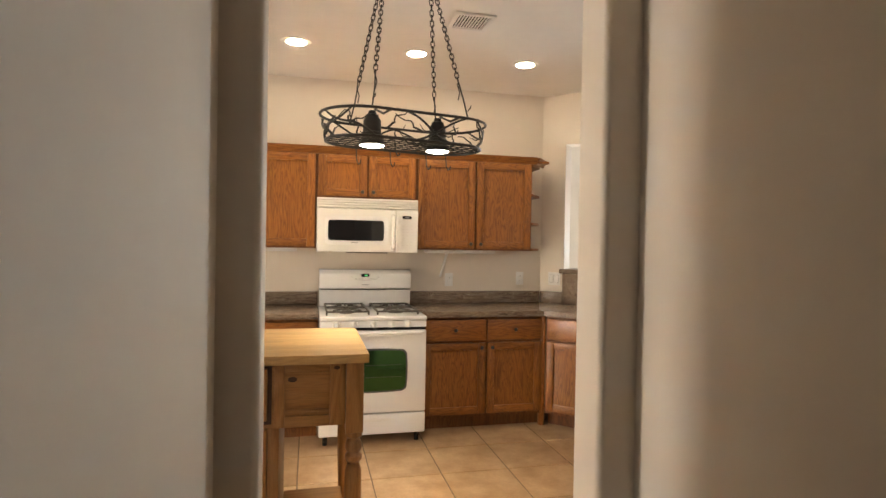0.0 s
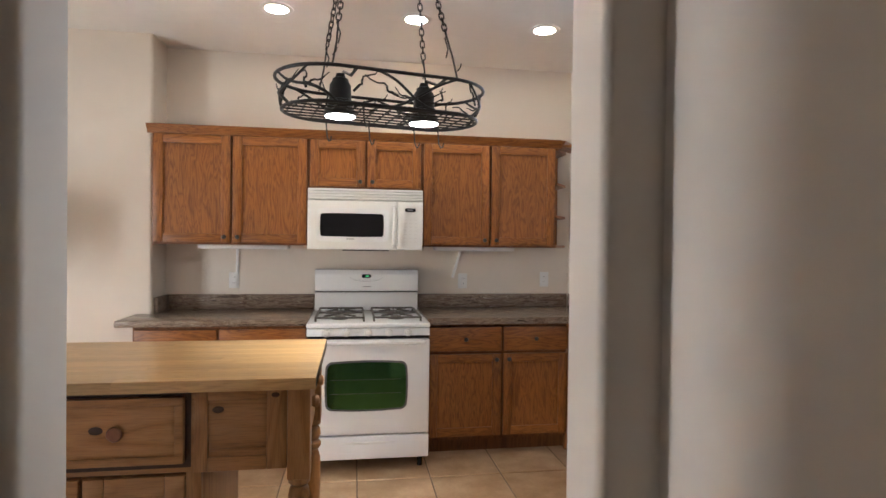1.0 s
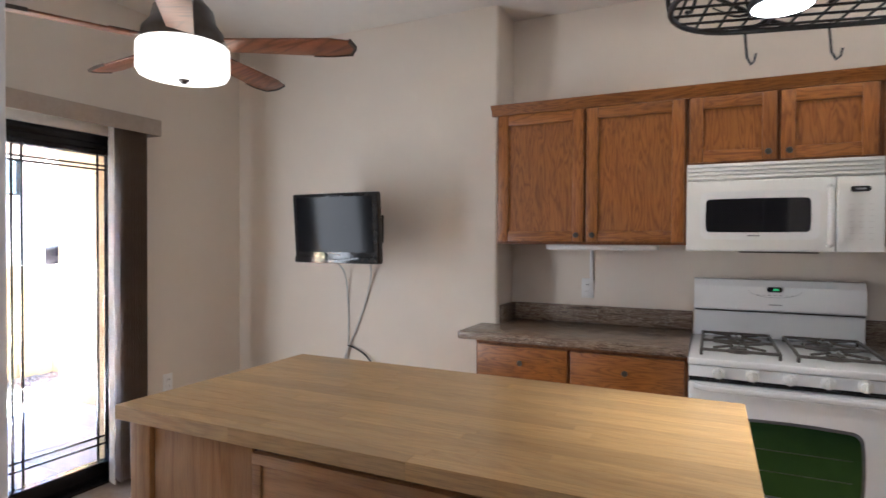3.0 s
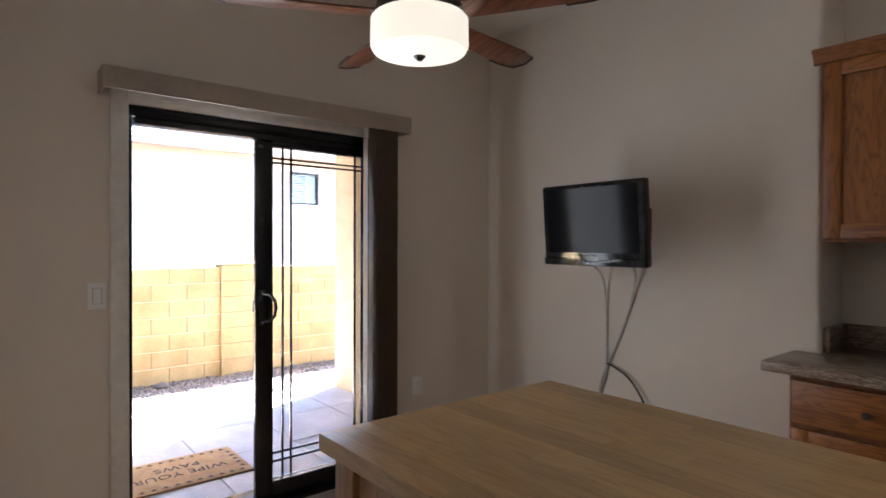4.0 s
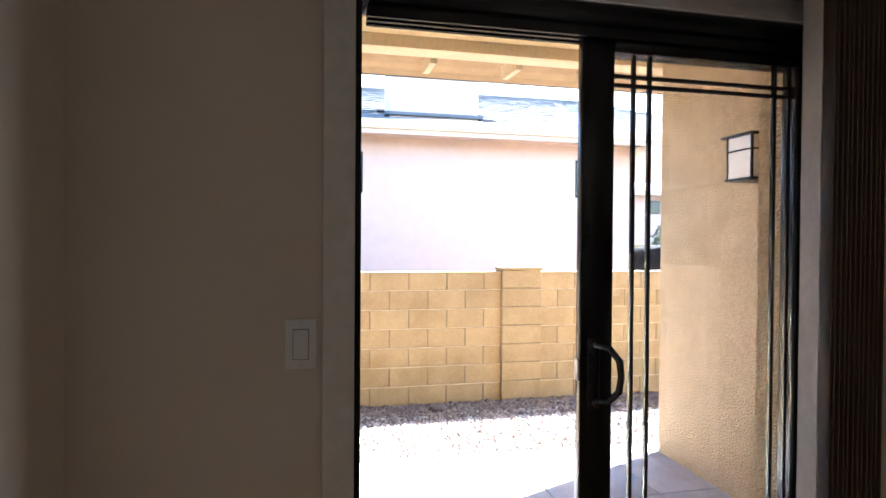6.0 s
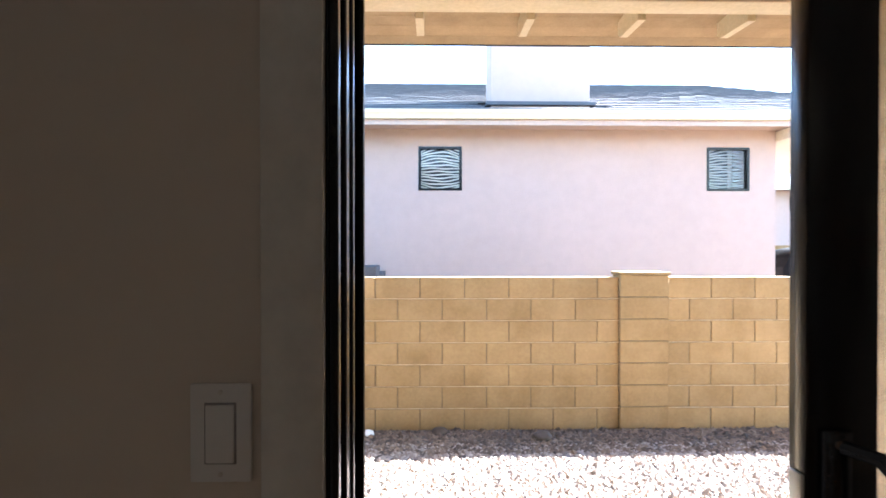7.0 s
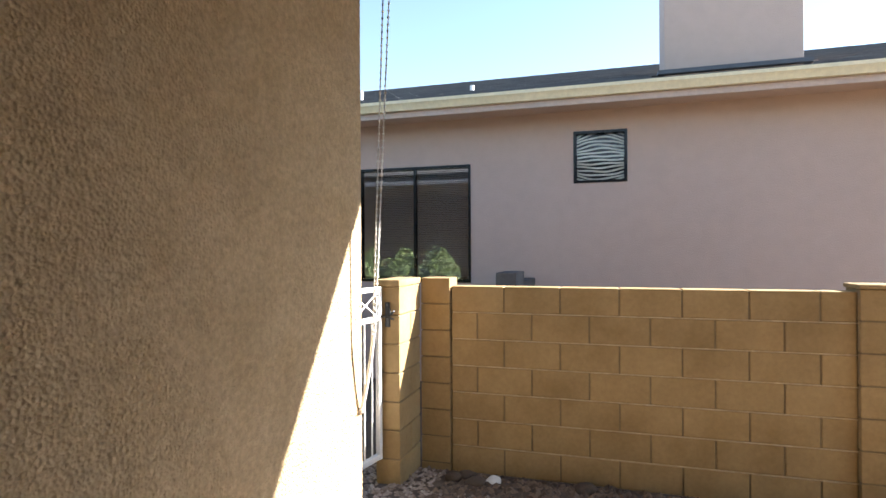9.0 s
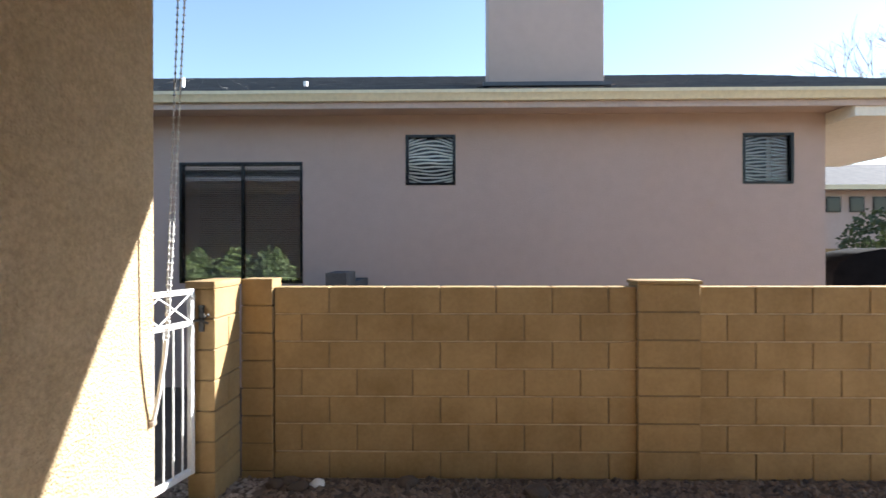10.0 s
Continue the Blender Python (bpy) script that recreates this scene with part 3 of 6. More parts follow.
tp = [(-4.955, 1.803, 1.05), (-4.962, 1.790, 0.97), (-4.970, 1.772, 0.88), (-4.978, 1.755, 0.81), (-4.985, 1.740, 0.765)]
sweep(tail, tp, 0.0075, 8)
part("tail", tail, M_WHITEMETAL, ch)
part("knot", lathe(bmesh.new(), [(0.0, -0.014), (0.013, -0.006), (0.014, 0.006), (0.0, 0.014)], Matrix.Translation((-4.985, 1.738, 0.76)), 10), M_VALANCE, ch)

# ---- neighbouring house ----
HX = -9.8
house = thing("house", HX - 3, 1.0, -0.42, "single-storey mauve stucco house with grey tile roof and chimney", "house")
hw = bmesh.new()
W1, W2, WS = (2.195, 2.79, 2.117, 2.717), (6.172, 6.768, 2.117, 2.717), (-0.527, 0.961, 0.95, 2.40)
cuts_y = [-9.0, WS[0], WS[1], W1[0], W1[1], W2[0], W2[1], 7.134]
for i, (a, b) in enumerate(zip(cuts_y, cuts_y[1:])):
    hole = {1: WS, 3: W1, 5: W2}.get(i)
    if hole:
        box(hw, HX - 0.2, HX, a, b, -0.42, hole[2])
        box(hw, HX - 0.2, HX, a, b, hole[3], 3.0)
    else:
        box(hw, HX - 0.2, HX, a, b, -0.42, 3.0)
box(hw, HX - 7.0, HX - 0.2, 6.95, 7.134, -0.42, 3.0)
box(hw, HX - 7.2, HX - 7.0, -9.0, 7.134, -0.42, 3.0)
box(hw, HX - 0.9, HX - 0.8, -9.0, 7.0, -0.42, 3.0)
bmesh.ops.remove_doubles(hw, verts=hw.verts, dist=0.0005)
part("wall", hw, M_STUCCO_FAR, house, "mauve stucco wall in shade")
EX = HX + 0.52
part("soffit", B(HX - 0.1, EX - 0.02, -9.2, 9.6, 2.955, 2.985), M_STUCCO_FAR, house)
part("frieze", B(EX - 0.03, EX, -9.2, 9.6, 2.905, 2.975, bevel=0.004), M_FRIEZE, house)
gut = bmesh.new()
prism(gut, [(EX + 0.001, 2.975), (EX + 0.06, 2.975), (EX + 0.075, 3.02), (EX + 0.10, 3.05), (EX + 0.10, 3.085), (EX + 0.088, 3.085), (EX + 0.08, 3.06), (EX + 0.01, 3.06), (EX + 0.001, 3.09)], 1, -9.2, 9.6)
part("gutter", gut, M_CREAM, house, "cream painted metal gutter")
SL = math.tan(radians(17.9))
deck = bmesh.new()
prism(deck, [(EX, 3.06), (EX - 8.2, 3.06 + 8.2 * SL), (EX - 16, 3.06), (EX - 16, 3.0), (EX, 3.0)], 1, -9.2, 9.6)
part("roof_deck", deck, M_ROOF, house)


def roof_tiles():
    """Overlapping flat tiles, each a low wedge, laid in broken bond."""
    verts, faces = [], []
    r = random.Random(3)
    for row in range(24):
        x0 = EX + 0.05 - row * 0.34
        z0 = 3.075 + row * 0.34 * SL
        n = 64
        for i in range(n):
            ya = -9.2 + (i + (0.5 if row % 2 else 0)) * 0.295
            yb = ya + 0.2925
            if CHY0 - 0.15 < (ya + yb) / 2 < CHY1 + 0.15 and -1 < row < 4 and row > 0:
                continue
            t = 0.032 + r.uniform(-0.002, 0.004)
            x1, z1 = x0 - 0.40, z0 + 0.40 * SL
            b = len(verts)
            tilt = r.uniform(-0.0012, 0.0012)
            for yy, dz in ((ya, tilt), (yb, -tilt)):
                verts.extend([(x0, yy, z0 + dz), (x0, yy, z0 + t + dz), (x1, yy, z1 + 0.012 + dz), (x1, yy, z1 - 0.01 + dz)])
            for q in ((0, 1, 5, 4), (1, 2, 6, 5), (2, 3, 7, 6), (0, 4, 7, 3), (0, 3, 2, 1), (4, 5, 6, 7)):
                faces.append([b + j for j in q])
    me = bpy.data.meshes.new("roof_tiles")
    me.from_pydata(verts, [], faces)
    me.materials.append(M_ROOF)
    return me


CHY0, CHY1 = 3.19, 4.56
rt = under(new("roof_tiles", roof_tiles()), house)
tagged(rt, "weathered grey flat concrete roof tiles", "", "", "stuff")
part("chimney", B(HX - 0.75, HX - 0.04, CHY0, CHY1, 2.9, 5.2, bevel=0.01), M_STUCCO_FAR, house, "broad mauve stucco chimney")
fl = bmesh.new()
box(fl, HX - 0.78, HX + 0.03, CHY0 - 0.07, CHY1 + 0.07, 3.29, 3.335)
part("flashing", fl, M_FLASH, house, "lead flashing round the chimney foot")
for vy, vh in ((0.841, 0.0), (-0.779, 0.06)):
    vx = HX - 0.6
    vz = 3.06 + (EX - vx) * SL
    part("vent_pipe", cyl(bmesh.new(), (vx, vy, vz), (vx, vy, vz + vh + 0.12), 0.03, n=12), M_WHITEMETAL, house, "small grey roof vent pipe")
M_BLINDSLAT = mottled("house_blind", (0.76, 0.70, 0.58), (0.82, 0.77, 0.65), 0.6, 10)
M_DARKSLAT = mottled("dark_blind", (0.50, 0.455, 0.42), (0.58, 0.53, 0.49), 0.5, 10)
M_GREYSLAT = mottled("grey_blind", (0.30, 0.27, 0.24), (0.37, 0.335, 0.30), 0.5, 10)
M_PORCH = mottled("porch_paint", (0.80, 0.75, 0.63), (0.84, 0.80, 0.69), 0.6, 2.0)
# near-black colour that holds the shade of the rooms behind the windows
M_ROOMSHADE = material("room_shade", (0.03, 0.03, 0.033), 0.8)
M_HGLASS = glass("house_glass", (0.97, 0.98, 0.98))
shader(M_HGLASS).inputs["IOR"].default_value = 2.3
M_SGLASS = glass("small_window_glass", (0.97, 0.98, 0.98))
shader(M_SGLASS).inputs["IOR"].default_value = 1.35


def house_window(y0, y1, z0, z1, slats, bow, mullion=False):
    wdw = part("window", B(HX - 0.10, HX + 0.008, y0, y0 + 0.03, z0, z1), M_BRONZE, house, "dark framed window with a drawn blind")
    for a, b, c, d in ((y1 - 0.03, y1, z0, z1), (y0 + 0.03, y1 - 0.03, z0, z0 + 0.03), (y0 + 0.03, y1 - 0.03, z1 - 0.03, z1)):
        part("window_frame", B(HX - 0.10, HX + 0.008, a, b, c, d), M_BRONZE, wdw)
    if mullion:
        my = y0 + (y1 - y0) * 0.51
        part("window_frame", B(HX - 0.09, HX + 0.004, my - 0.013, my + 0.013, z0 + 0.03, z1 - 0.03), M_BRONZE, wdw)
    g = part("pane", B(HX - 0.05, HX - 0.045, y0 + 0.03, y1 - 0.03, z0 + 0.03, z1 - 0.03), M_HGLASS if mullion else M_SGLASS, wdw)
    g.visible_shadow = False
    # dark sheet behind the blind; indoor shade put into its colour
    part("room_shade_sheet", B(HX - 0.79, HX - 0.77, y0 - 0.1, y1 + 0.1, z0 - 0.1, z1 + 0.1), M_ROOMSHADE, wdw)
    n = 18
    for i in range(slats):
        f = (i + 0.5) / slats
        low = z0 + (0.06 if mullion else 0.04)
        zc = low + (z1 - 0.04 - low) * f
        t = bmesh.new()
        pts = []
        for j in range(n + 1):
            u = j / n
            s = math.sin(math.pi * u)
            zz = zc + bow * s * (f - 0.42) * 2 + (0.006 * math.sin(9 * u + i * 1.7) if bow else 0)
            pts.append((y0 + 0.035 + (y1 - y0 - 0.07) * u, zz))
        hh = (0.40 if mullion else 0.30) * (z1 - z0) / slats
        for (ya, za), (yb, zb) in zip(pts, pts[1:]):
            q = [t.verts.new(v) for v in ((HX - 0.058, ya, za - hh), (HX - 0.058, yb, zb - hh), (HX - 0.072, yb, zb + hh), (HX - 0.072, ya, za + hh))]
            t.faces.new(q)
        bmesh.ops.remove_doubles(t, verts=t.verts, dist=0.0005)
        part("blind_slat", t, M_DARKSLAT if mullion else M_GREYSLAT if y0 > 5 else M_BLINDSLAT, wdw)
    return wdw


house_window(*W1, 15, 0.075)
house_window(*W2, 15, 0.045)
house_window(*WS, 60, 0.0, True)
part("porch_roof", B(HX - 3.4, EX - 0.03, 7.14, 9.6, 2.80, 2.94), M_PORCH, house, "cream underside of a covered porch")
# low stepped garden wall behind the fence
gw = thing("garden_wall", -8.6, 1.3, -0.42, "low grey stepped block wall beside the house", "wall")
for a, b, zt in ((-9.75, -8.9, 1.02), (-8.9, -8.4, 1.13)):
    part("block_course", B(a, b - 0.01, 1.55, 1.75, -0.42, zt, bevel=0.006), M_ROOF, gw)

# ---- plants and distance ----


def leaf_mesh(name, centre, radii, count, size, mat, seed, hollow=0.45):
    """A crown of many small folded leaves scattered in an uneven ellipsoid."""
    r = random.Random(seed)
    verts, faces = [], []
    c = Vector(centre)
    while len(faces) < count * 2:
        d = Vector((r.gauss(0, 1), r.gauss(0, 1), r.gauss(0, 1))).normalized()
        lump = 0.78 + 0.30 * noise.noise(d * 2.3 + c)
        p = c + Vector([d[k] * radii[k] * lump * (hollow + (1 - hollow) * r.random() ** 0.5) for k in range(3)])
        a = Vector((r.gauss(0, 1), r.gauss(0, 1), r.gauss(0, 1))).normalized()
        b = a.orthogonal().normalized() * size * 0.4
        a = a * size
        up = a.cross(b).normalized() * size * 0.15
        k = len(verts)
        verts.extend([p - a * 0.5, p + b + up, p + a * 0.5, p - b + up])
        faces.extend([(k, k + 1, k + 2), (k, k + 2, k + 3)])
    me = bpy.data.meshes.new(name)
    me.from_pydata(verts, [], faces)
    me.materials.append(mat)
    return me


def shrub(x, y, z, radii, count, size, mat, seed, label):
    s_ = thing("shrub", x, y, z, label, "shrub")
    stems = bmesh.new()
    r = random.Random(seed)
    for i in range(6):
        a = r.uniform(0, 6.28)
        sweep(stems, [(x, y, z), (x + 0.2 * math.cos(a), y + 0.2 * math.sin(a), z + radii[2] * 0.7), (x + 0.6 * radii[0] * math.cos(a), y + 0.6 * radii[1] * math.sin(a), z + radii[2] * 1.3)], 0.02, 5, r_end=0.006)
    part("stems", stems, M_BARK, s_)
    under(new("foliage", leaf_mesh("foliage", (x, y, z + radii[2] * 1.05), radii, count, size, mat, seed)), s_)
    return s_


shrub(-13.8, 10.9, -0.42, (0.9, 0.75, 1.15), 1800, 0.09, M_LEAF, 1, "bright green rounded garden shrub")
shrub(-17.5, 13.4, -0.42, (1.2, 1.0, 1.5), 1800, 0.11, M_LEAF_DARK, 2, "dark green evergreen shrub")
shrub(-17.0, 14.6, -0.42, (1.1, 1.0, 1.45), 1800, 0.11, M_LEAF_DARK, 3, "dark green evergreen shrub")
for k, (sx, sy) in enumerate(((-5.3, -0.9), (-5.2, -1.7), (-5.3, -2.5), (-5.2, -3.3), (-5.3, -4.1))):
    shrub(sx, sy, -0.42, (0.5, 0.6, 0.95), 2200, 0.08, M_LEAF, 10 + k, "green hedge shrub beside the house wall")
for k, (sx, sy) in enumerate(((4.6, 9.6), (6.2, 9.9), (3.2, 10.2))):
    shrub(sx, sy, -0.42, (0.8, 0.6, 0.9), 900, 0.12, M_LEAF_DARK, 20 + k, "green shrub in the rear garden")


def bare_tree(x, y, z, height, seed, label):
    t_ = thing("bare_tree", x, y, z, label, "tree")
    r = random.Random(seed)
    trunk, twigs = bmesh.new(), bmesh.new()
    base = Vector((x, y, z))
    sweep(trunk, [base, base + Vector((0.1, 0.05, height * 0.25)), base + Vector((0.05, 0.2, height * 0.42))], 0.16, 8, r_end=0.1)
    part("trunk", trunk, M_BARK, t_)

    def grow(p, d, length, rad, depth):
        q = p + d * length * 0.5 + Vector((r.uniform(-1, 1), r.uniform(-1, 1), 0)) * length * 0.08
        e = p + d * length
        sweep(twigs, [p, q, e], rad, 4, r_end=rad * 0.55)
        if depth:
            for _ in range(3 if depth > 1 else 4):
                nd = (d + Vector((r.gauss(0, 0.42), r.gauss(0, 0.42), r.gauss(0.12, 0.3)))).normalized()
                grow(q.lerp(e, r.uniform(0.2, 1.0)), nd, length * r.uniform(0.5, 0.78), rad * 0.55, depth - 1)
    for i in range(6):
        a = i * 1.05 + r.uniform(-0.2, 0.2)
        grow(base + Vector((0.05, 0.15, height * r.uniform(0.3, 0.42))), Vector((math.cos(a) * 0.55, math.sin(a) * 0.55, 1)).normalized(), height * 0.3, 0.06, 4)
    part("crown", twigs, M_BARK, t_)
    return t_


bare_tree(-19.5, 15.8, -0.42, 8.2, 5, "leafless pale-barked tree behind the houses")
bare_tree(-13.0, 12.3, -0.42, 2.6, 6, "small leafless pale garden tree")
far = thing("far_house", -31, 27, -0.42, "distant grey-roofed house with small square windows", "house")
part("wall", B(-38, -29, 16, 40, -0.42, 4.15), M_STUCCO_FAR, far)
part("roof", prism(bmesh.new(), [(-28.2, 4.1), (-33, 5.75), (-38.6, 4.1), (-38.6, 4.0), (-28.2, 4.0)], 1, 15.2, 41), M_ROOF, far)
part("fascia", B(-28.22, -28.16, 15.2, 41, 3.95, 4.16), M_CREAM, far)
for i in range(5):
    yy = 19.6 + i * 1.05
    wn = part("window", B(-29.01, -28.95, yy, yy + 0.66, 3.0, 3.7), M_BRONZE, far)
    part("pane", B(-28.95, -28.94, yy + 0.06, yy + 0.60, 3.06, 3.64), M_BLACKGLASS, wn)
structure("backdrop_fence", B(-21.6, -21.4, 8, 60, -0.42, 1.35), M_CMU, "distant tan block garden fence")
cov = bmesh.new()
prism(cov, [(7.75, -0.4), (7.75, 1.02), (7.85, 1.18), (8.05, 1.30), (8.4, 1.36), (8.9, 1.36), (9.25, 1.28), (9.4, 1.1), (9.4, -0.4)], 0, -11.3, -10.6, bevel=0.04)
solid("grill_cover", cov, M_BBQ, "black fabric cover over a garden grill", "grill")
rear = thing("rear_fence", 4.5, 11.4, -0.42, "grey weathered board fence behind the garden", "fence")
for i in range(36):
    part("board", B(1.0 + i * 0.2, 1.19 + i * 0.2, 11.4, 11.43, -0.42, 1.6), M_ROOF, rear)

# ---- gravel ----


def gravel(name, count, x0, x1, y0, y1, zf, size, mat, seed):
    """Loose angular stones lying half in the ground."""
    r = np.random.RandomState(seed)
    base = np.array([(1, 0, 0), (0, 1, 0), (-1, 0, 0), (0, -1, 0), (0, 0, 1), (0.7, 0.7, -0.3), (-0.7, 0.7, -0.3), (-0.7, -0.7, -0.3), (0.7, -0.7, -0.3)], float)
    tri = np.array([(0, 1, 4), (1, 2, 4), (2, 3, 4), (3, 0, 4), (0, 5, 1), (1, 6, 2), (2, 7, 3), (3, 8, 0)])
    px, py = r.uniform(x0, x1, count), r.uniform(y0, y1, count)
    s = size * r.uniform(0.55, 1.35, count)
    ang = r.uniform(0, 6.283, count)
    el = r.uniform(0.6, 1.0, count)
    flat = r.uniform(0.4, 0.75, count)
    v = base[None] * (1 + r.uniform(-0.28, 0.28, (count, 9, 3)))
    vx, vy = v[..., 0] * s[:, None], v[..., 1] * (s * el)[:, None]
    vz = v[..., 2] * (s * flat)[:, None]
    cx, cy = np.cos(ang)[:, None], np.sin(ang)[:, None]
    P = np.stack([px[:, None] + vx * cx - vy * cy, py[:, None] + vx * cy + vy * cx, zf(px)[:, None] + vz + 0.1 * s[:, None]], -1).reshape(-1, 3)
    F = (tri[None] + 9 * np.arange(count)[:, None, None]).reshape(-1, 3)
    me = bpy.data.meshes.new(name)
    me.from_pydata(P.tolist(), [], F.tolist())
    me.materials.append(mat)
    return new(name, me)


def ground_z(x):
    return np.interp(x, xs, zs)


tagged(gravel("gravel", 15000, -6.62, -4.90, 1.45, 8.6, ground_z, 0.021, M_GRAVEL, 1), "loose pinkish grey landscaping gravel", "gravel", "", "stuff")
tagged(gravel("gravel_side", 6000, -7.08, -5.05, -1.6, 1.45, ground_z, 0.021, M_GRAVEL, 2), "loose pinkish grey gravel behind the gate", "gravel", "", "stuff")
tagged(gravel("river_rocks", 4600, -7.07, -6.35, 1.5, 8.0, ground_z, 0.030, M_ROCK, 3), "dark reddish larger rocks along the fence", "rocks", "", "stuff")
for k, (rx, ry, rs, mt) in enumerate(((-6.93, 1.83, 0.055, M_TRIM), (-6.95, 1.62, 0.07, M_ROCK), (-6.85, 1.72, 0.065, M_ROCK), (-6.95, 2.45, 0.07, M_ROCK), (-6.75, 3.3, 0.085, M_ROCK), (-6.9, 1.55, 0.06, M_ROCK))):
    rb = bmesh.new()
    bmesh.ops.create_icosphere(rb, subdivisions=3, radius=rs)
    for v in rb.verts:
        v.co *= 1 + 0.35 * noise.noise(v.co * 14 + Vector((k, 0, 0)))
        v.co.z *= 0.55
        v.co += Vector((rx, ry, float(ground_z(rx)) + rs * 0.3))
    solid("rock", rb, mt, "pale rounded rock lying by the fence" if mt is M_TRIM else "reddish brown rock lying by the fence", "rock")

# ---- patio paving ----
bed = bpy.data.objects["patio_bed"]
PV = 0.60
bm = B(-PV / 2 + 0.003, PV / 2 - 0.003, -PV / 2 + 0.003, PV / 2 - 0.003, -0.015, 0.015, bevel=0.003, seg=1)
pav_me = bpy.data.meshes.new("paver")
bm.to_mesh(pav_me)
bm.free()
pav_me.materials.append(M_PAVER)
for i in range(3):
    for j in range(5):
        piece("paver", pav_me, bed, -3.28 - i * PV - 0.0, 1.98 + j * PV - 0.05, -0.012)
edge_me = pav_me.copy()
for v in edge_me.vertices:
    v.co.x *= 0.26 / PV
for j in range(5):
    piece("paver", edge_me, bed, -4.92 + 0.13, 1.93 + j * PV, -0.012)

# ---- kitchen cabinets ----
I4 = Matrix()


def knob(parent, x, y, z, turn=I4, mat=None, r=0.015, name="knob"):
    m = turn @ Matrix.Translation((x, y, z)) @ pose(0, 0, 0, 90)
    return part(name, lathe(bmesh.new(), [(0.005, 0.0), (0.005, 0.010), (r * 0.7, 0.013), (r, 0.019), (r * 0.85, 0.025), (0.0, 0.027)], m, 14), mat or M_KNOB, parent)


def panel_door(parent, x0, x1, y, z0, z1, knob_at=None, turn=I4, stile=0.058):
    """A framed oak door: two stiles, two rails and a sunk panel; its face lies at y."""
    d = part("door", box(bmesh.new(), x0, x0 + stile, y, y + 0.02, z0, z1, bevel=0.003, turn=turn), M_OAK_V, parent)
    part("stile", box(bmesh.new(), x1 - stile, x1, y, y + 0.02, z0, z1, bevel=0.003, turn=turn), M_OAK_V, d)
    for a, b in ((z0, z0 + stile), (z1 - stile, z1)):
        part("rail", box(bmesh.new(), x0 + stile, x1 - stile, y + 0.0006, y + 0.02, a, b, bevel=0.003, turn=turn), M_OAK_H, d)
    part("panel", box(bmesh.new(), x0 + stile - 0.004, x1 - stile + 0.004, y + 0.0145, y + 0.0195, z0 + stile - 0.004, z1 - stile + 0.004, turn=turn), M_OAK_V, d)
    if knob_at:
        knob(d, knob_at[0], y, knob_at[1], turn)
    return d


def drawer_front(parent, x0, x1, y, z0, z1, turn=I4, with_knob=True):
    d = part("drawer", box(bmesh.new(), x0, x1, y, y + 0.02, z0, z1, bevel=0.005, turn=turn), M_OAK_H, parent)
    if with_knob:
        knob(d, (x0 + x1) / 2, y, (z0 + z1) / 2, turn)
    return d


def upper_cabinet(x0, x1, z0, z1, label):
    c = thing("wall_cabinet", (x0 + x1) / 2, 4.6, z0, label, "cabinet", "upper cabinets")
    part("body", B(x0 + 0.001, x1 - 0.001, 4.43, BACK_Y - 0.003, z0, z1, bevel=0.002), M_OAK_V, c)
    f = bmesh.new()
    for a, b in ((x0 + 0.001, x0 + 0.030), (x1 - 0.030, x1 - 0.001)):
        box(f, a, b, 4.412, 4.43, z0, z1, bevel=0.001)
    mid = (x0 + x1) / 2
    box(f, mid - 0.03, mid + 0.03, 4.4125, 4.43, z0 + 0.03, z1 - 0.03)
    box(f, x0 + 0.03, x1 - 0.03, 4.412, 4.43, z0, z0 + 0.03)
    box(f, x0 + 0.03, x1 - 0.03, 4.412, 4.43, z1 - 0.03, z1)
    part("face_frame", f, M_OAK_SHADED, c)
    kz = z0 + 0.05
    panel_door(c, x0 + 0.012, mid - 0.008, 4.392, z0 + 0.014, z1 - 0.012, (mid - 0.042, kz))
    panel_door(c, mid + 0.008, x1 - 0.012, 4.392, z0 + 0.014, z1 - 0.012, (mid + 0.042, kz))
    return c


UT = 2.135
upper_cabinet(-0.672, 0.325, 1.40, UT, "honey oak wall cabinet with two panelled doors")
upper_cabinet(0.325, 1.103, 1.79, UT, "short honey oak wall cabinet over the microwave")
end_cab = upper_cabinet(1.103, 2.085, 1.40, UT, "honey oak wall cabinet with two doors beside open shelves")
shelf = thing("corner_shelf", 2.17, 4.6, 1.40, "open oak end shelves beside the wall cabinets", "shelf")
SH = [(2.087, 4.42), (2.10, 4.42), (2.235, 4.60), (2.235, BACK_Y - 0.004), (2.087, BACK_Y - 0.004)]
for z0 in (1.40, 1.62, 1.86, 2.113):
    part("shelf_board", prism(bmesh.new(), SH, 2, z0, z0 + 0.02, bevel=0.003), M_OAK_H, shelf)
part("back_panel", B(2.09, 2.235, BACK_Y - 0.003, BACK_Y - 0.0005, 1.40, UT), M_OAK_V, shelf)
cr = bmesh.new()
prof = [(0.0, UT - 0.012), (-0.012, UT - 0.008), (-0.016, UT + 0.012), (-0.034, UT + 0.030), (-0.038, UT + 0.046), (0.0, UT + 0.046)]
prism(cr, [(4.405 + a, z) for a, z in prof], 0, -0.70, 2.115)
CM = Matrix.Translation((2.115, 4.405, 0)) @ pose(0, 0, 0, 0, 0, 53)
t = bmesh.new()
prism(t, prof, 0, 0, 0.24)
bmesh.ops.transform(t, matrix=CM, verts=t.verts)
add_mesh(cr, t)
box(cr, -0.672, 2.235, 4.404, BACK_Y - 0.005, UT + 0.002, UT + 0.02)
solid("crown_moulding", cr, M_OAK_H, "oak crown moulding along the top of the wall cabinets", "moulding")


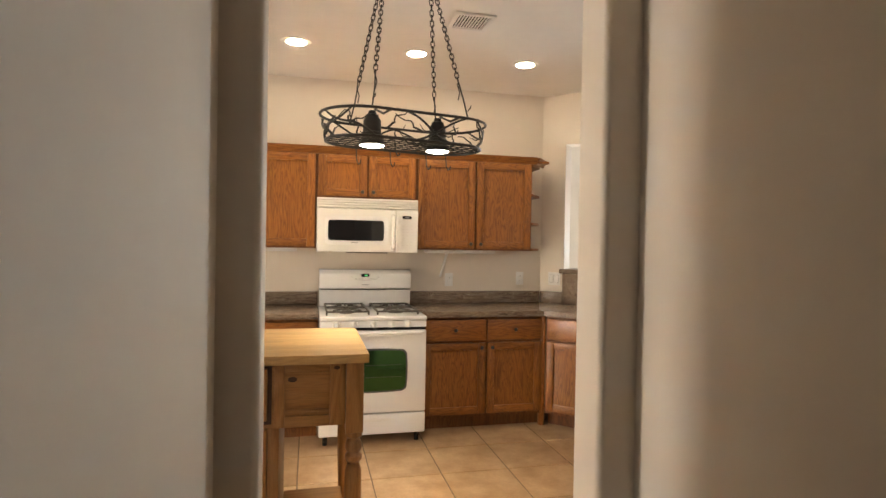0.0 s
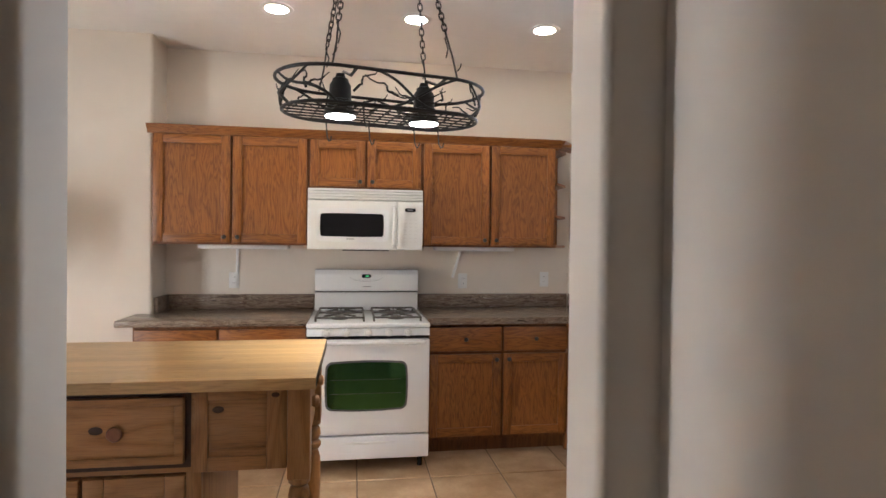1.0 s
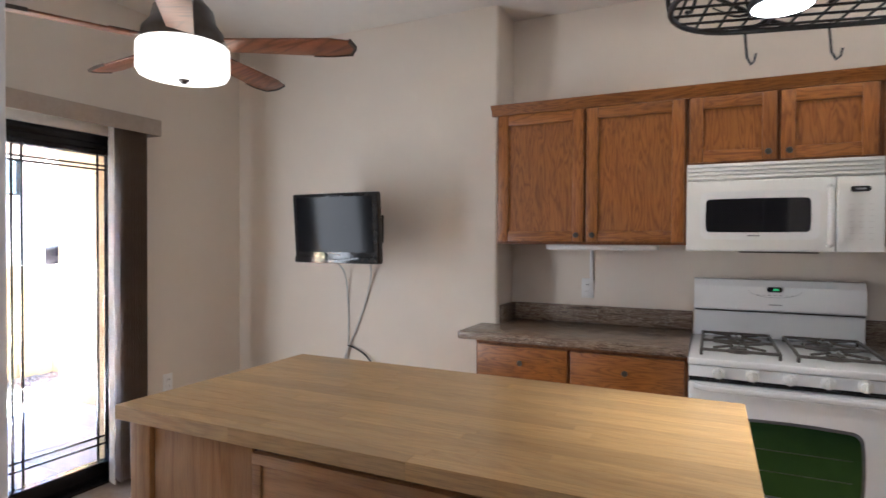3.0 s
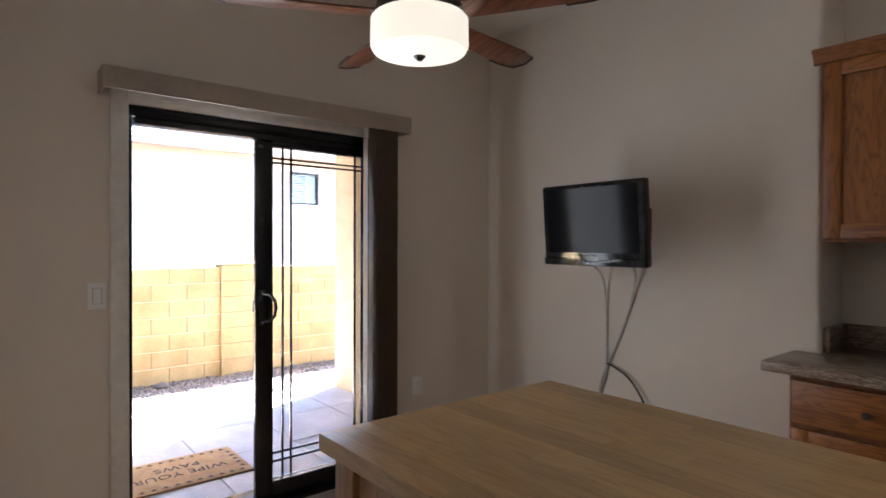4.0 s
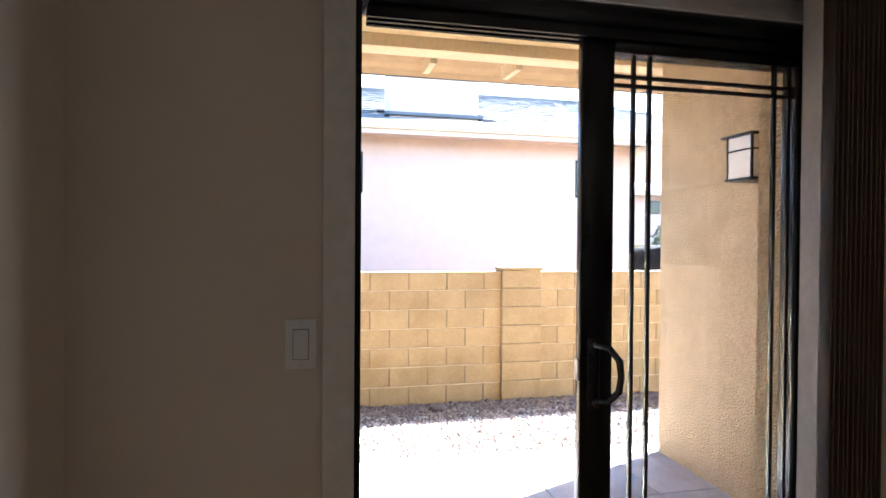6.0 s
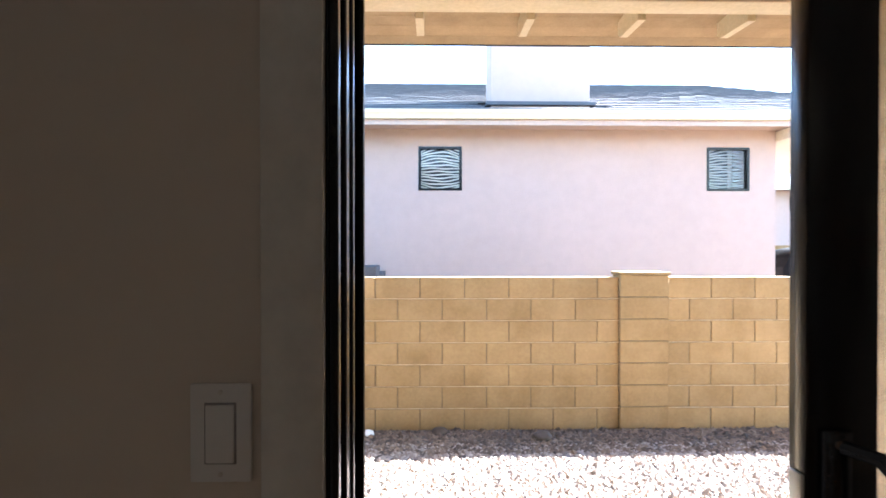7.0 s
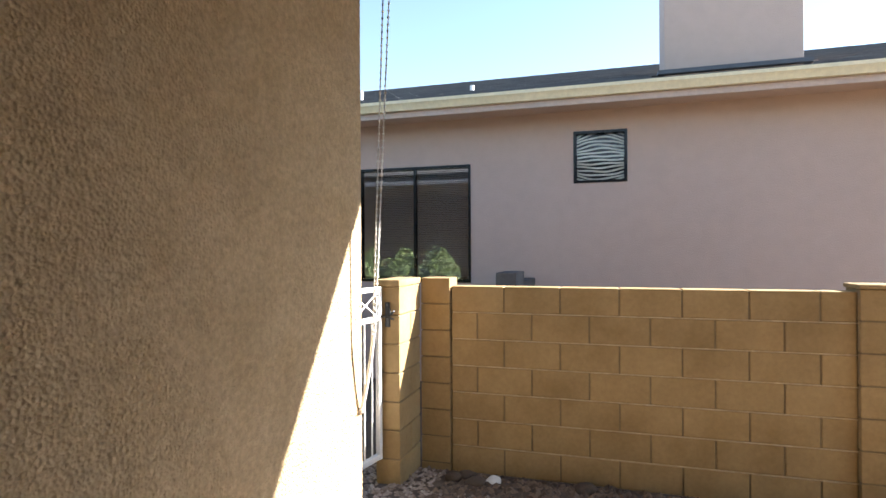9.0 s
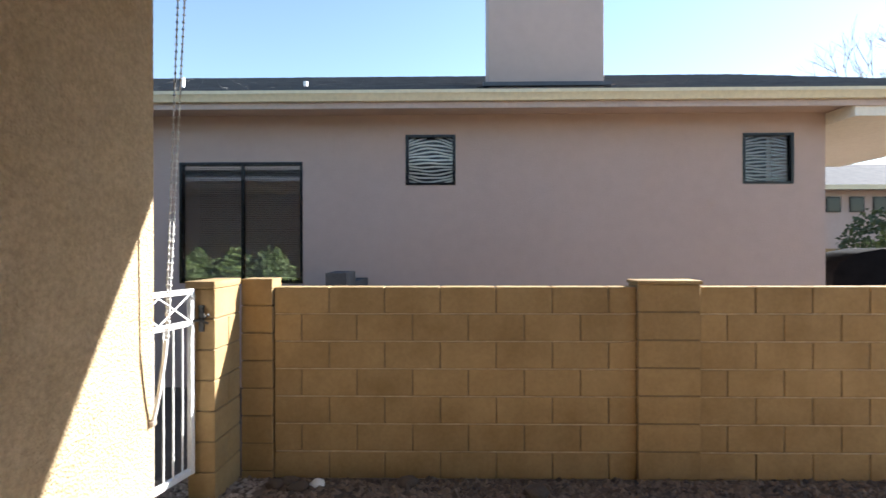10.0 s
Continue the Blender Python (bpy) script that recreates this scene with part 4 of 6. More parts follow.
def base_cabinet(x0, x1, y, splits, label, turn=I4, false_front=False, depth=0.58):
    c = thing("base_cabinet", *(turn @ Vector(((x0 + x1) / 2, y + 0.3, 0))), label, "cabinet", "base cabinets")
    part("body", box(bmesh.new(), x0 + 0.001, x1 - 0.001, y + 0.04, y + depth, 0.10, 0.886, turn=turn), M_OAK_V, c)
    part("toe_kick", box(bmesh.new(), x0 + 0.002, x1 - 0.002, y + 0.09, y + depth - 0.01, 0.0, 0.0995, turn=turn), M_OAK_SHADED, c)
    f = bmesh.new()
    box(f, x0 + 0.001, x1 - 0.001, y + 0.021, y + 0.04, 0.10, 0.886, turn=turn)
    part("face_frame", f, M_OAK_SHADED, c)
    edges = [x0 + 0.015, *splits, x1 - 0.015]
    if false_front:
        drawer_front(c, edges[0], edges[-1], y, 0.70, 0.865, turn, False)
    for i, (a, b) in enumerate(zip(edges, edges[1:])):
        a2, b2 = a + (0.008 if i else 0), b - (0.008 if i < len(edges) - 2 else 0)
        if not false_front:
            drawer_front(c, a2, b2, y, 0.70, 0.865, turn)
        panel_door(c, a2, b2, y, 0.125, 0.68, (b2 - 0.035 if i == 0 else a2 + 0.035, 0.645), turn)
    return c


base_cabinet(-0.712, 0.347, 4.182, [-0.204], "oak base cabinet with drawers beside the range")
base_cabinet(1.122, 2.115, 4.182, [1.64], "oak base cabinet with two drawers and two doors")
# the run under the pass-through, turned by 45 degrees
DG = Matrix.Translation((2.118, 4.182, 0)) @ pose(0, 0, 0, 0, 0, -45)
base_cabinet(0.012, 0.95, 0.0, [0.48], "oak sink cabinet set at an angle in the corner", DG, True, 0.56)
base_cabinet(0.95, 1.75, 0.0, [1.35], "oak base cabinet in the angled run", DG, False, 0.56)

solid("corner_filler", prism(bmesh.new(), [(2.100, 4.198), (2.112, 4.186), (2.136, 4.186), (2.136, 4.24), (2.100, 4.24)], 2, 0.0, 0.885, bevel=0.002), M_OAK_V, "narrow oak filler strip between the base cabinets", "filler")

# ---- worktops ----
CT0, CT1 = 0.888, 0.930


def slab(outline, bevel=0.008):
    return prism(bmesh.new(), outline, 2, CT0, CT1, bevel=bevel)


left_top = solid("worktop", slab([(-0.80, 4.145), (0.349, 4.145), (0.349, BACK_Y - 0.002), (-0.697, BACK_Y - 0.002), (-0.697, TV_Y - 0.003), (-0.80, TV_Y - 0.003)]), M_GRANITE, "polished brown granite worktop beside the gas range", "worktop")
rt_bm = slab([(1.119, 4.145), (2.103, 4.145), (2.26, 3.988), (2.685, 4.413), (2.330, BACK_Y - 0.003), (1.119, BACK_Y - 0.003)], 0.0)
DC = Matrix.Translation((2.103, 4.145, 0)) @ pose(0, 0, 0, 0, 0, -45)
right_top = solid("worktop", rt_bm, M_GRANITE, "polished brown granite worktop that turns past the sink", "worktop")
for u0, u1, v0, v1 in ((0.222, 1.80, 0.0, 0.10), (0.222, 1.80, 0.51, 0.610), (0.222, 0.34, 0.10, 0.51), (1.05, 1.80, 0.10, 0.51)):
    part("slab", box(bmesh.new(), u0, u1, v0, v1, CT0, CT1, turn=DC), M_GRANITE, right_top)
bs = bmesh.new()
box(bs, -0.672, 0.349, BACK_Y - 0.024, BACK_Y - 0.003, CT1 + 0.001, 1.035, bevel=0.003)
box(bs, -0.697, -0.674, TV_Y + 0.03, BACK_Y - 0.003, CT1 + 0.001, 1.035, bevel=0.003)
solid("backsplash", bs, M_GRANITE, "low granite upstand along the wall", "backsplash")
bs = bmesh.new()
box(bs, 1.119, 2.318, BACK_Y - 0.024, BACK_Y - 0.003, CT1 + 0.001, 1.035, bevel=0.003)
box(bs, 0.01, 0.215, -0.024, -0.003, CT1 + 0.001, 1.035, turn=AT45, bevel=0.003)
box(bs, 0.217, 2.5, -0.026, -0.003, CT1 + 0.001, 1.199, turn=AT45, bevel=0.003)
solid("backsplash", bs, M_GRANITE, "granite upstand rising to the bar ledge", "backsplash")
solid("bar_ledge", B(0.19, 2.49, -0.045, 0.30, 1.202, 1.241, bevel=0.008, turn=AT45), M_GRANITE, "granite bar ledge on the pass-through sill", "ledge")
sink = thing("kitchen_sink", *(DC @ Vector((0.69, 0.3, 0.75))), "almond coloured inset kitchen sink", "sink")
part("basin", B(0.34, 1.05, 0.10, 0.51, 0.72, 0.735, turn=DC), M_SINK, sink)
for u0, u1, v0, v1 in ((0.34, 1.05, 0.10, 0.115), (0.34, 1.05, 0.495, 0.51), (0.34, 0.355, 0.115, 0.495), (1.035, 1.05, 0.115, 0.495)):
    part("basin_wall", B(u0, u1, v0, v1, 0.735, CT1 + 0.004, turn=DC, bevel=0.004), M_SINK, sink)
tap = thing("faucet", *(DC @ Vector((0.69, 0.575, CT1))), "brushed steel kitchen faucet with a straight spout", "faucet")
c0 = DC @ Vector((0.70, 0.556, CT1))
part("body", lathe(bmesh.new(), [(0.030, 0.0), (0.030, 0.012), (0.022, 0.02), (0.021, 0.16), (0.015, 0.17), (0.015, 0.30), (0.0, 0.302)], Matrix.Translation(c0), 16), M_CHROME, tap)
dirn = (DC.to_3x3() @ Vector((0.25, -1, 0))).normalized()
part("spout", sweep(bmesh.new(), [c0 + Vector((0, 0, 0.29)), c0 + Vector((0, 0, 0.31)) + dirn * 0.05, c0 + Vector((0, 0, 0.30)) + dirn * 0.15, c0 + Vector((0, 0, 0.22)) + dirn * 0.2], 0.014, 10), M_CHROME, tap)
part("lever", sweep(bmesh.new(), [c0 + Vector((0, 0, 0.10)), c0 + Vector((0.05, -0.02, 0.105)), c0 + Vector((0.10, -0.05, 0.12))], 0.008, 8), M_CHROME, tap)

# ---- gas range ----
RX0, RX1 = 0.352, 1.115
RC = (RX0 + RX1) / 2
rng_ = thing("gas_range", RC, 4.35, 0.0, "white enamel gas range with a green-tinted oven window", "range")
part("body", B(RX0 + 0.004, RX1 - 0.004, 4.02, 4.72, 0.07, 0.895, bevel=0.004), M_ENAMEL, rng_)
for fx in (RX0 + 0.05, RX1 - 0.05):
    for fy in (4.06, 4.66):
        part("foot", cyl(bmesh.new(), (fx, fy, 0.0), (fx, fy, 0.07), 0.018, n=10), M_GLOSSBLACK, rng_)
part("cooktop", B(RX0, RX1, 3.975, 4.70, 0.895, 0.925, bevel=0.009, seg=3), M_ENAMEL, rng_)
part("control_panel", prism(bmesh.new(), [(4.02, 0.845), (3.972, 0.848), (3.985, 0.892), (4.02, 0.893)], 0, RX0 + 0.003, RX1 - 0.003, bevel=0.003), M_ENAMEL, rng_)
for kx in (0.47, 0.594, 0.728, 0.855, 0.975):
    m = Matrix.Translation((kx, 3.976, 0.870)) @ pose(0, 0, 0, 90)
    kb = part("burner_knob", lathe(bmesh.new(), [(0.026, 0), (0.026, 0.004), (0.020, 0.008), (0.018, 0.022), (0.0, 0.024)], m, 18), M_MICRO, rng_)
    part("grip", B(kx - 0.004, kx + 0.004, 3.942, 3.956, 0.853, 0.887, bevel=0.002), M_MICRO, kb)
od = part("oven_door", B(RX0 + 0.003, RX1 - 0.003, 3.972, 4.018, 0.235, 0.825, bevel=0.010, seg=3), M_ENAMEL, rng_)


def soft_rect(cx, cz, hw, hh, bulge, corner, n=8):
    """A rectangle with bowed sides and rounded corners."""
    pts = []
    for qx, qz in ((1, 1), (-1, 1), (-1, -1), (1, -1)):
        for i in range(n):
            a = math.pi / 2 * i / (n - 1)
            ca, sa = math.cos(a), math.sin(a)
            if qx * qz < 0:
                ca, sa = sa, ca
            pts.append((cx + qx * (hw - corner + corner * ca), cz + qz * (hh - corner + corner * sa)))
    out = []
    for i, (px, pz) in enumerate(pts):
        qx, qz = pts[(i + 1) % len(pts)]
        for k in range(4):
            f = k / 4
            ax, az = px + (qx - px) * f, pz + (qz - pz) * f
            u, v = (ax - cx) / hw, (az - cz) / hh
            out.append((cx + (ax - cx) * (1 + bulge * 0.5 * (1 - v * v)), cz + (az - cz) * (1 + bulge * (1 - u * u))))
    return out


part("window_border", prism(bmesh.new(), soft_rect(RC - 0.012, 0.540, 0.247, 0.148, 0.07, 0.035), 1, 3.9695, 3.9725), M_OVENEDGE, od)
part("window_glass", prism(bmesh.new(), soft_rect(RC - 0.012, 0.540, 0.236, 0.137, 0.07, 0.03), 1, 3.9678, 3.970), M_OVEN, od, "dark green-tinted oven glass")
for z in (0.492, 0.578):
    part("rack_line", B(RC - 0.23, RC + 0.2, 3.9670, 3.9677, z, z + 0.002), M_GRATE, od)
hd = bmesh.new()
sweep(hd, [(RX0 + 0.03, 3.968, 0.812), (RX0 + 0.05, 3.935, 0.813), (RX0 + 0.10, 3.925, 0.813), (RC, 3.922, 0.813), (RX1 - 0.10, 3.925, 0.813), (RX1 - 0.05, 3.935, 0.813), (RX1 - 0.03, 3.968, 0.812)], 0.013, 10)
part("handle", hd, M_ENAMEL, od)
for i in range(4):
    part("vent_slot", B(RX0 + 0.17 + i * 0.125, RX0 + 0.25 + i * 0.125, 3.9705, 3.9725, 0.832, 0.838), M_GLOSSBLACK, rng_)
part("door_gap", B(RX0 + 0.006, RX1 - 0.006, 3.99, 4.02, 0.826, 0.845), M_GLOSSBLACK, rng_)
dr = part("storage_drawer", B(RX0 + 0.003, RX1 - 0.003, 3.974, 4.018, 0.082, 0.226, bevel=0.008, seg=3), M_ENAMEL, rng_)
part("drawer_grip", prism(bmesh.new(), [(RC - 0.17, 0.186), (RC - 0.08, 0.176), (RC + 0.08, 0.176), (RC + 0.17, 0.186), (RC + 0.08, 0.192), (RC - 0.08, 0.192)], 1, 3.9695, 3.976, bevel=0.001), M_MICRO, dr)
bk = part("backguard", prism(bmesh.new(), [(4.715, 0.925), (4.66, 0.925), (4.655, 1.06), (4.632, 1.072), (4.638, 1.19), (4.66, 1.222), (4.70, 1.226), (4.715, 1.20)], 0, RX0 + 0.006, RX1 - 0.006, bevel=0.004), M_ENAMEL, rng_)
part("seam", B(RX0 + 0.012, RX1 - 0.012, 4.6345, 4.654, 1.060, 1.0655), M_GLOSSBLACK, bk)
part("display", prism(bmesh.new(), soft_rect(RC - 0.005, 1.178, 0.034, 0.013, 0.0, 0.012), 1, 4.6335, 4.6365), M_BLACKGLASS, bk)
part("clock_digits", B(RC - 0.012, RC + 0.014, 4.6328, 4.6334, 1.173, 1.183), M_DISPLAY, bk)
arc = bmesh.new()
sweep(arc, [(RC - 0.005 + 0.115 * math.cos(a), 4.634, 1.172 + 0.034 * math.sin(a)) for a in [math.pi + math.pi * i / 16 for i in range(17)]], 0.0012, 4)
part("panel_line", arc, M_GREY, bk)
part("maker_mark", B(RC - 0.03, RC + 0.028, 4.6325, 4.6335, 1.098, 1.104), M_GREY, bk)
for i in range(7):
    part("button_mark", B(RC - 0.085 + i * 0.025, RC - 0.072 + i * 0.025, 4.6325, 4.6338, 1.148, 1.151), M_GREY, bk)
for gx in (RX0 + 0.20, RX1 - 0.20):
    g = bmesh.new()
    box(g, gx - 0.155, gx + 0.155, 4.06, 4.072, 0.944, 0.956, bevel=0.002)
    box(g, gx - 0.155, gx + 0.155, 4.588, 4.60, 0.944, 0.956, bevel=0.002)
    box(g, gx - 0.155, gx - 0.143, 4.072, 4.588, 0.944, 0.956, bevel=0.002)
    box(g, gx + 0.143, gx + 0.155, 4.072, 4.588, 0.944, 0.956, bevel=0.002)
    box(g, gx - 0.143, gx + 0.143, 4.324, 4.336, 0.944, 0.956, bevel=0.002)
    for by in (4.20, 4.46):
        for k in range(4):
            a = math.pi / 4 + k * math.pi / 2
            sweep(g, [(gx + 0.035 * math.cos(a), by + 0.035 * math.sin(a), 0.956), (gx + 0.14 * math.cos(a), by + 0.12 * math.sin(a), 0.953)], 0.006, 6)
        sweep(g, [(gx, by - 0.12, 0.955), (gx, by - 0.04, 0.958)], 0.006, 6)
        sweep(g, [(gx, by + 0.04, 0.958), (gx, by + 0.12, 0.955)], 0.006, 6)
    for cx_ in (-0.149, 0.149):
        for cy_ in (4.066, 4.594):
            box(g, gx + cx_ - 0.006, gx + cx_ + 0.006, cy_ - 0.006, cy_ + 0.006, 0.925, 0.944)
    part("grate", g, M_GRATE, rng_, "dark cast iron burner grate")
    for by in (4.20, 4.46):
        part("burner", lathe(bmesh.new(), [(0.055, 0), (0.05, 0.006), (0.035, 0.012), (0.035, 0.02), (0.0, 0.021)], Matrix.Translation((gx, by, 0.925)), 18), M_GRATE, rng_)

# ---- microwave ----
mw = thing("microwave", 0.714, 4.5, 1.37, "white over-range microwave oven with a dark window", "microwave")
MX0, MX1 = 0.328, 1.100
part("body", B(MX0, MX1, 4.33, BACK_Y - 0.005, 1.375, 1.786, bevel=0.006), M_MICRO, mw)
part("front", B(MX0, 0.925, 4.300, 4.33, 1.375, 1.705, bevel=0.009, seg=3), M_MICRO, mw)
cp = part("control_panel", B(0.927, MX1, 4.302, 4.33, 1.375, 1.705, bevel=0.007, seg=3), M_MICRO, mw)
gr = part("vent_grille", B(MX0, MX1, 4.318, 4.33, 1.708, 1.786, bevel=0.003), M_MICRO, mw)
for i in range(4):
    part("slat", B(MX0 + 0.004, MX1 - 0.004, 4.302, 4.320, 1.712 + i * 0.0185, 1.725 + i * 0.0185, bevel=0.003), M_MICRO, gr)
part("window_frame", prism(bmesh.new(), soft_rect(0.628, 1.540, 0.238, 0.110, 0.02, 0.03), 1, 4.2975, 4.301), M_PLASTIC, mw)
part("window_glass", prism(bmesh.new(), soft_rect(0.622, 1.540, 0.208, 0.076, 0.03, 0.016), 1, 4.2960, 4.298), M_BLACKGLASS, mw, "dark microwave window")
hd = bmesh.new()
sweep(hd, [(0.902, 4.300, 1.66), (0.902, 4.270, 1.65), (0.902, 4.262, 1.60), (0.902, 4.260, 1.53), (0.902, 4.262, 1.46), (0.902, 4.270, 1.415), (0.902, 4.300, 1.405)], 0.013, 10)
part("handle", hd, M_MICRO, mw)
part("display", prism(bmesh.new(), soft_rect(1.012, 1.648, 0.036, 0.012, 0.0, 0.011), 1, 4.2995, 4.3025), M_BLACKGLASS, cp)
part("clock_digits", B(0.995, 1.03, 4.2989, 4.2994, 1.645, 1.652), M_GREY, cp)
for i in range(3):
    for j in range(7):
        part("key_mark", B(0.972 + i * 0.035, 0.990 + i * 0.035, 4.3005, 4.3022, 1.43 + j * 0.025, 1.434 + j * 0.025), M_RIM, cp)
part("maker_mark", B(0.585, 0.635, 4.2965, 4.2978, 1.444, 1.450), M_GREY, mw)
part("filter", B(0.56, 0.87, 4.34, 4.60, 1.367, 1.375), M_GRATE, mw)

# ---- outlets, switches, raceways, under-cabinet lights ----


def plate(name, m, label, kind):
    """A wall plate in its own plane: x to the right, z up, y into the wall."""
    p = thing(name, *m.translation, label, "outlet" if kind == "outlet" else "switch")
    w_ = 0.058 if kind == "double" else 0.036
    part("cover", box(bmesh.new(), -w_, w_, -0.006, 0.0, -0.058, 0.058, bevel=0.003, turn=m), M_PLASTIC, p)
    if kind == "outlet":
        for dz in (-0.020, 0.020):
            s_ = part("socket", box(bmesh.new(), -0.016, 0.016, -0.009, -0.005, dz - 0.014, dz + 0.014, bevel=0.004, turn=m), M_PLASTIC, p)
            for dx in (-0.006, 0.006):
                part("slot", box(bmesh.new(), dx - 0.001, dx + 0.001, -0.0095, -0.0085, dz - 0.003, dz + 0.006, turn=m), M_GLOSSBLACK, s_)
    else:
        for dx in ((-0.024, 0.024) if kind == "double" else (0.0,)):
            part("gap", box(bmesh.new(), dx - 0.0185, dx + 0.0185, -0.0065, -0.0055, -0.036, 0.036, turn=m), M_GREY, p)
            part("rocker", box(bmesh.new(), dx - 0.0165, dx + 0.0165, -0.0105, -0.006, -0.034, 0.034, bevel=0.002, turn=m), M_PLASTIC, p)
        for dz in (-0.048, 0.048):
            part("screw", cyl(bmesh.new(), m @ Vector((0, -0.0055, dz)), m @ Vector((0, -0.0072, dz)), 0.003, n=8), M_RIM, p)
    return p


for ox, oz in ((-0.228, 1.138), (1.473, 1.134), (2.133, 1.148)):
    plate("wall_outlet", pose(ox, BACK_Y, oz), "white double wall outlet above the worktop", "outlet")
plate("light_switch", AT45 @ pose(0.135, 0, 1.15), "white double rocker switch on the angled wall", "double")
plate("light_switch", pose(WALL_X, 2.137, 1.155, 0, 0, 90), "white rocker switch beside the patio door", "single")
plate("wall_outlet", pose(WALL_X, 3.882, 0.49, 0, 0, 90), "cream wall outlet low beside the patio door", "outlet")
solid("cable_raceway", B(-0.215, -0.195, BACK_Y - 0.012, BACK_Y - 0.001, 1.19, 1.385, bevel=0.002), M_PLASTIC, "white cable raceway down to an outlet", "raceway")
rw = B(-0.010, 0.010, -0.012, -0.001, -0.12, 0.12, bevel=0.002, turn=Matrix.Translation((1.425, BACK_Y, 1.275)) @ pose(0, 0, 0, 0, 16, 0))
box(rw, 1.38, 1.40, BACK_Y - 0.012, BACK_Y - 0.001, 1.375, 1.40)
solid("cable_raceway", rw, M_PLASTIC, "white slanting cable raceway to an outlet", "raceway")
for x0, x1 in ((-0.42, 0.18), (1.22, 1.82)):
    uc = thing("undercabinet_light", (x0 + x1) / 2, 4.60, 1.40, "slim white light fitting under the wall cabinets", "light")
    part("housing", B(x0, x1, 4.54, 4.66, 1.372, 1.398, bevel=0.004), M_PLASTIC, uc)
    part("diffuser", B(x0 + 0.02, x1 - 0.02, 4.55, 4.65, 1.368, 1.3725, bevel=0.002), M_RIM, uc)

# ---- island ----
isl = thing("kitchen_island", -0.2, 2.645, 0.0, "knotty pine kitchen island with a butcher-block top", "island")
TX0, TX1, TY0, TY1 = -0.918, 0.520, 2.283, 3.006
n_st = 18
top_part = part("top", B(TX0, TX1, TY0 + 0.002, TY1 - 0.002, 0.9625, 0.992), M_BLOCK, isl, "pale butcher-block top")
rs = random.Random(4)
wst = (TY1 - TY0) / n_st
for i in range(n_st):
    cuts = [TX0, TX0 + rs.uniform(0.3, 0.65), TX0 + rs.uniform(0.8, 1.15), TX1]
    for a, b in zip(cuts, cuts[1:]):
        part("stave", B(a, b, TY0 + i * wst, TY0 + (i + 1) * wst, 0.962, 0.998, bevel=0.0006, seg=1), M_BLOCK, top_part)


def turned_leg(x, y):
    l_ = part("leg", B(x - 0.036, x + 0.036, y - 0.036, y + 0.036, 0.665, 0.960, bevel=0.004), M_PINE_V, isl)
    pr = [(0.020, 0.0), (0.026, 0.03), (0.030, 0.06), (0.022, 0.09), (0.026, 0.11), (0.036, 0.40), (0.034, 0.50), (0.024, 0.535), (0.036, 0.55), (0.036, 0.565), (0.026, 0.578), (0.036, 0.60), (0.032, 0.625), (0.024, 0.636), (0.035, 0.648), (0.036, 0.665)]
    part("turning", lathe(bmesh.new(), pr, Matrix.Translation((x, y, 0)), 18), M_PINE_V, l_)
    return l_


for lx in (-0.862, 0.466):
    for ly in (2.345, 2.945):
        turned_leg(lx, ly)
F = 2.322
body = part("carcass", B(-0.80, 0.165, 2.36, 2.93, 0.10, 0.960, bevel=0.003), M_PINE_V, isl)
part("apron", B(-0.824, 0.428, F + 0.010, F + 0.032, 0.700, 0.960), M_PINE_H, isl)
part("apron", B(-0.824, 0.428, 2.935, 2.955, 0.700, 0.960), M_PINE_H, isl)
part("apron", B(0.455, 0.478, 2.383, 2.907, 0.700, 0.960), M_PINE_H, isl)
part("apron", B(-0.875, -0.852, 2.383, 2.907, 0.700, 0.960), M_PINE_H, isl)
for a, b in ((0.145, 0.185), (0.365, 0.428), (-0.824, -0.50)):
    part("stile", B(a, b, F, F + 0.0095, 0.700, 0.960, bevel=0.002), M_PINE_V, isl)
for z0, z1 in ((0.700, 0.745), (0.925, 0.960)):
    part("rail", B(0.1852, 0.3648, F + 0.0005, F + 0.0095, z0, z1, bevel=0.002), M_PINE_H, isl)
part("moulding", B(0.19, 0.36, F + 0.004, F + 0.0095, 0.762, 0.770, bevel=0.002), M_PINE_H, isl)


def island_drawer(x0, x1, z0, z1, knobs):
    d = part("drawer", B(x0, x1, F - 0.010, F + 0.008, z0, z1, bevel=0.003), M_PINE_H, isl)
    e = bmesh.new()
    for a, b, c, f_ in ((x0, x1, z0, z0 + 0.026), (x0, x1, z1 - 0.026, z1)):
        box(e, a, b, F - 0.018, F - 0.0105, c, f_, bevel=0.003)
    for a, b in ((x0, x0 + 0.026), (x1 - 0.026, x1)):
        box(e, a, b, F - 0.0175, F - 0.0105, z0 + 0.026, z1 - 0.026, bevel=0.003)
    part("beading", e, M_PINE_H, d)
    for kx in knobs:
        knob(d, kx, F - 0.010, (z0 + z1) / 2, I4, M_KNOBWOOD, 0.024, "wooden_knob")
    return d


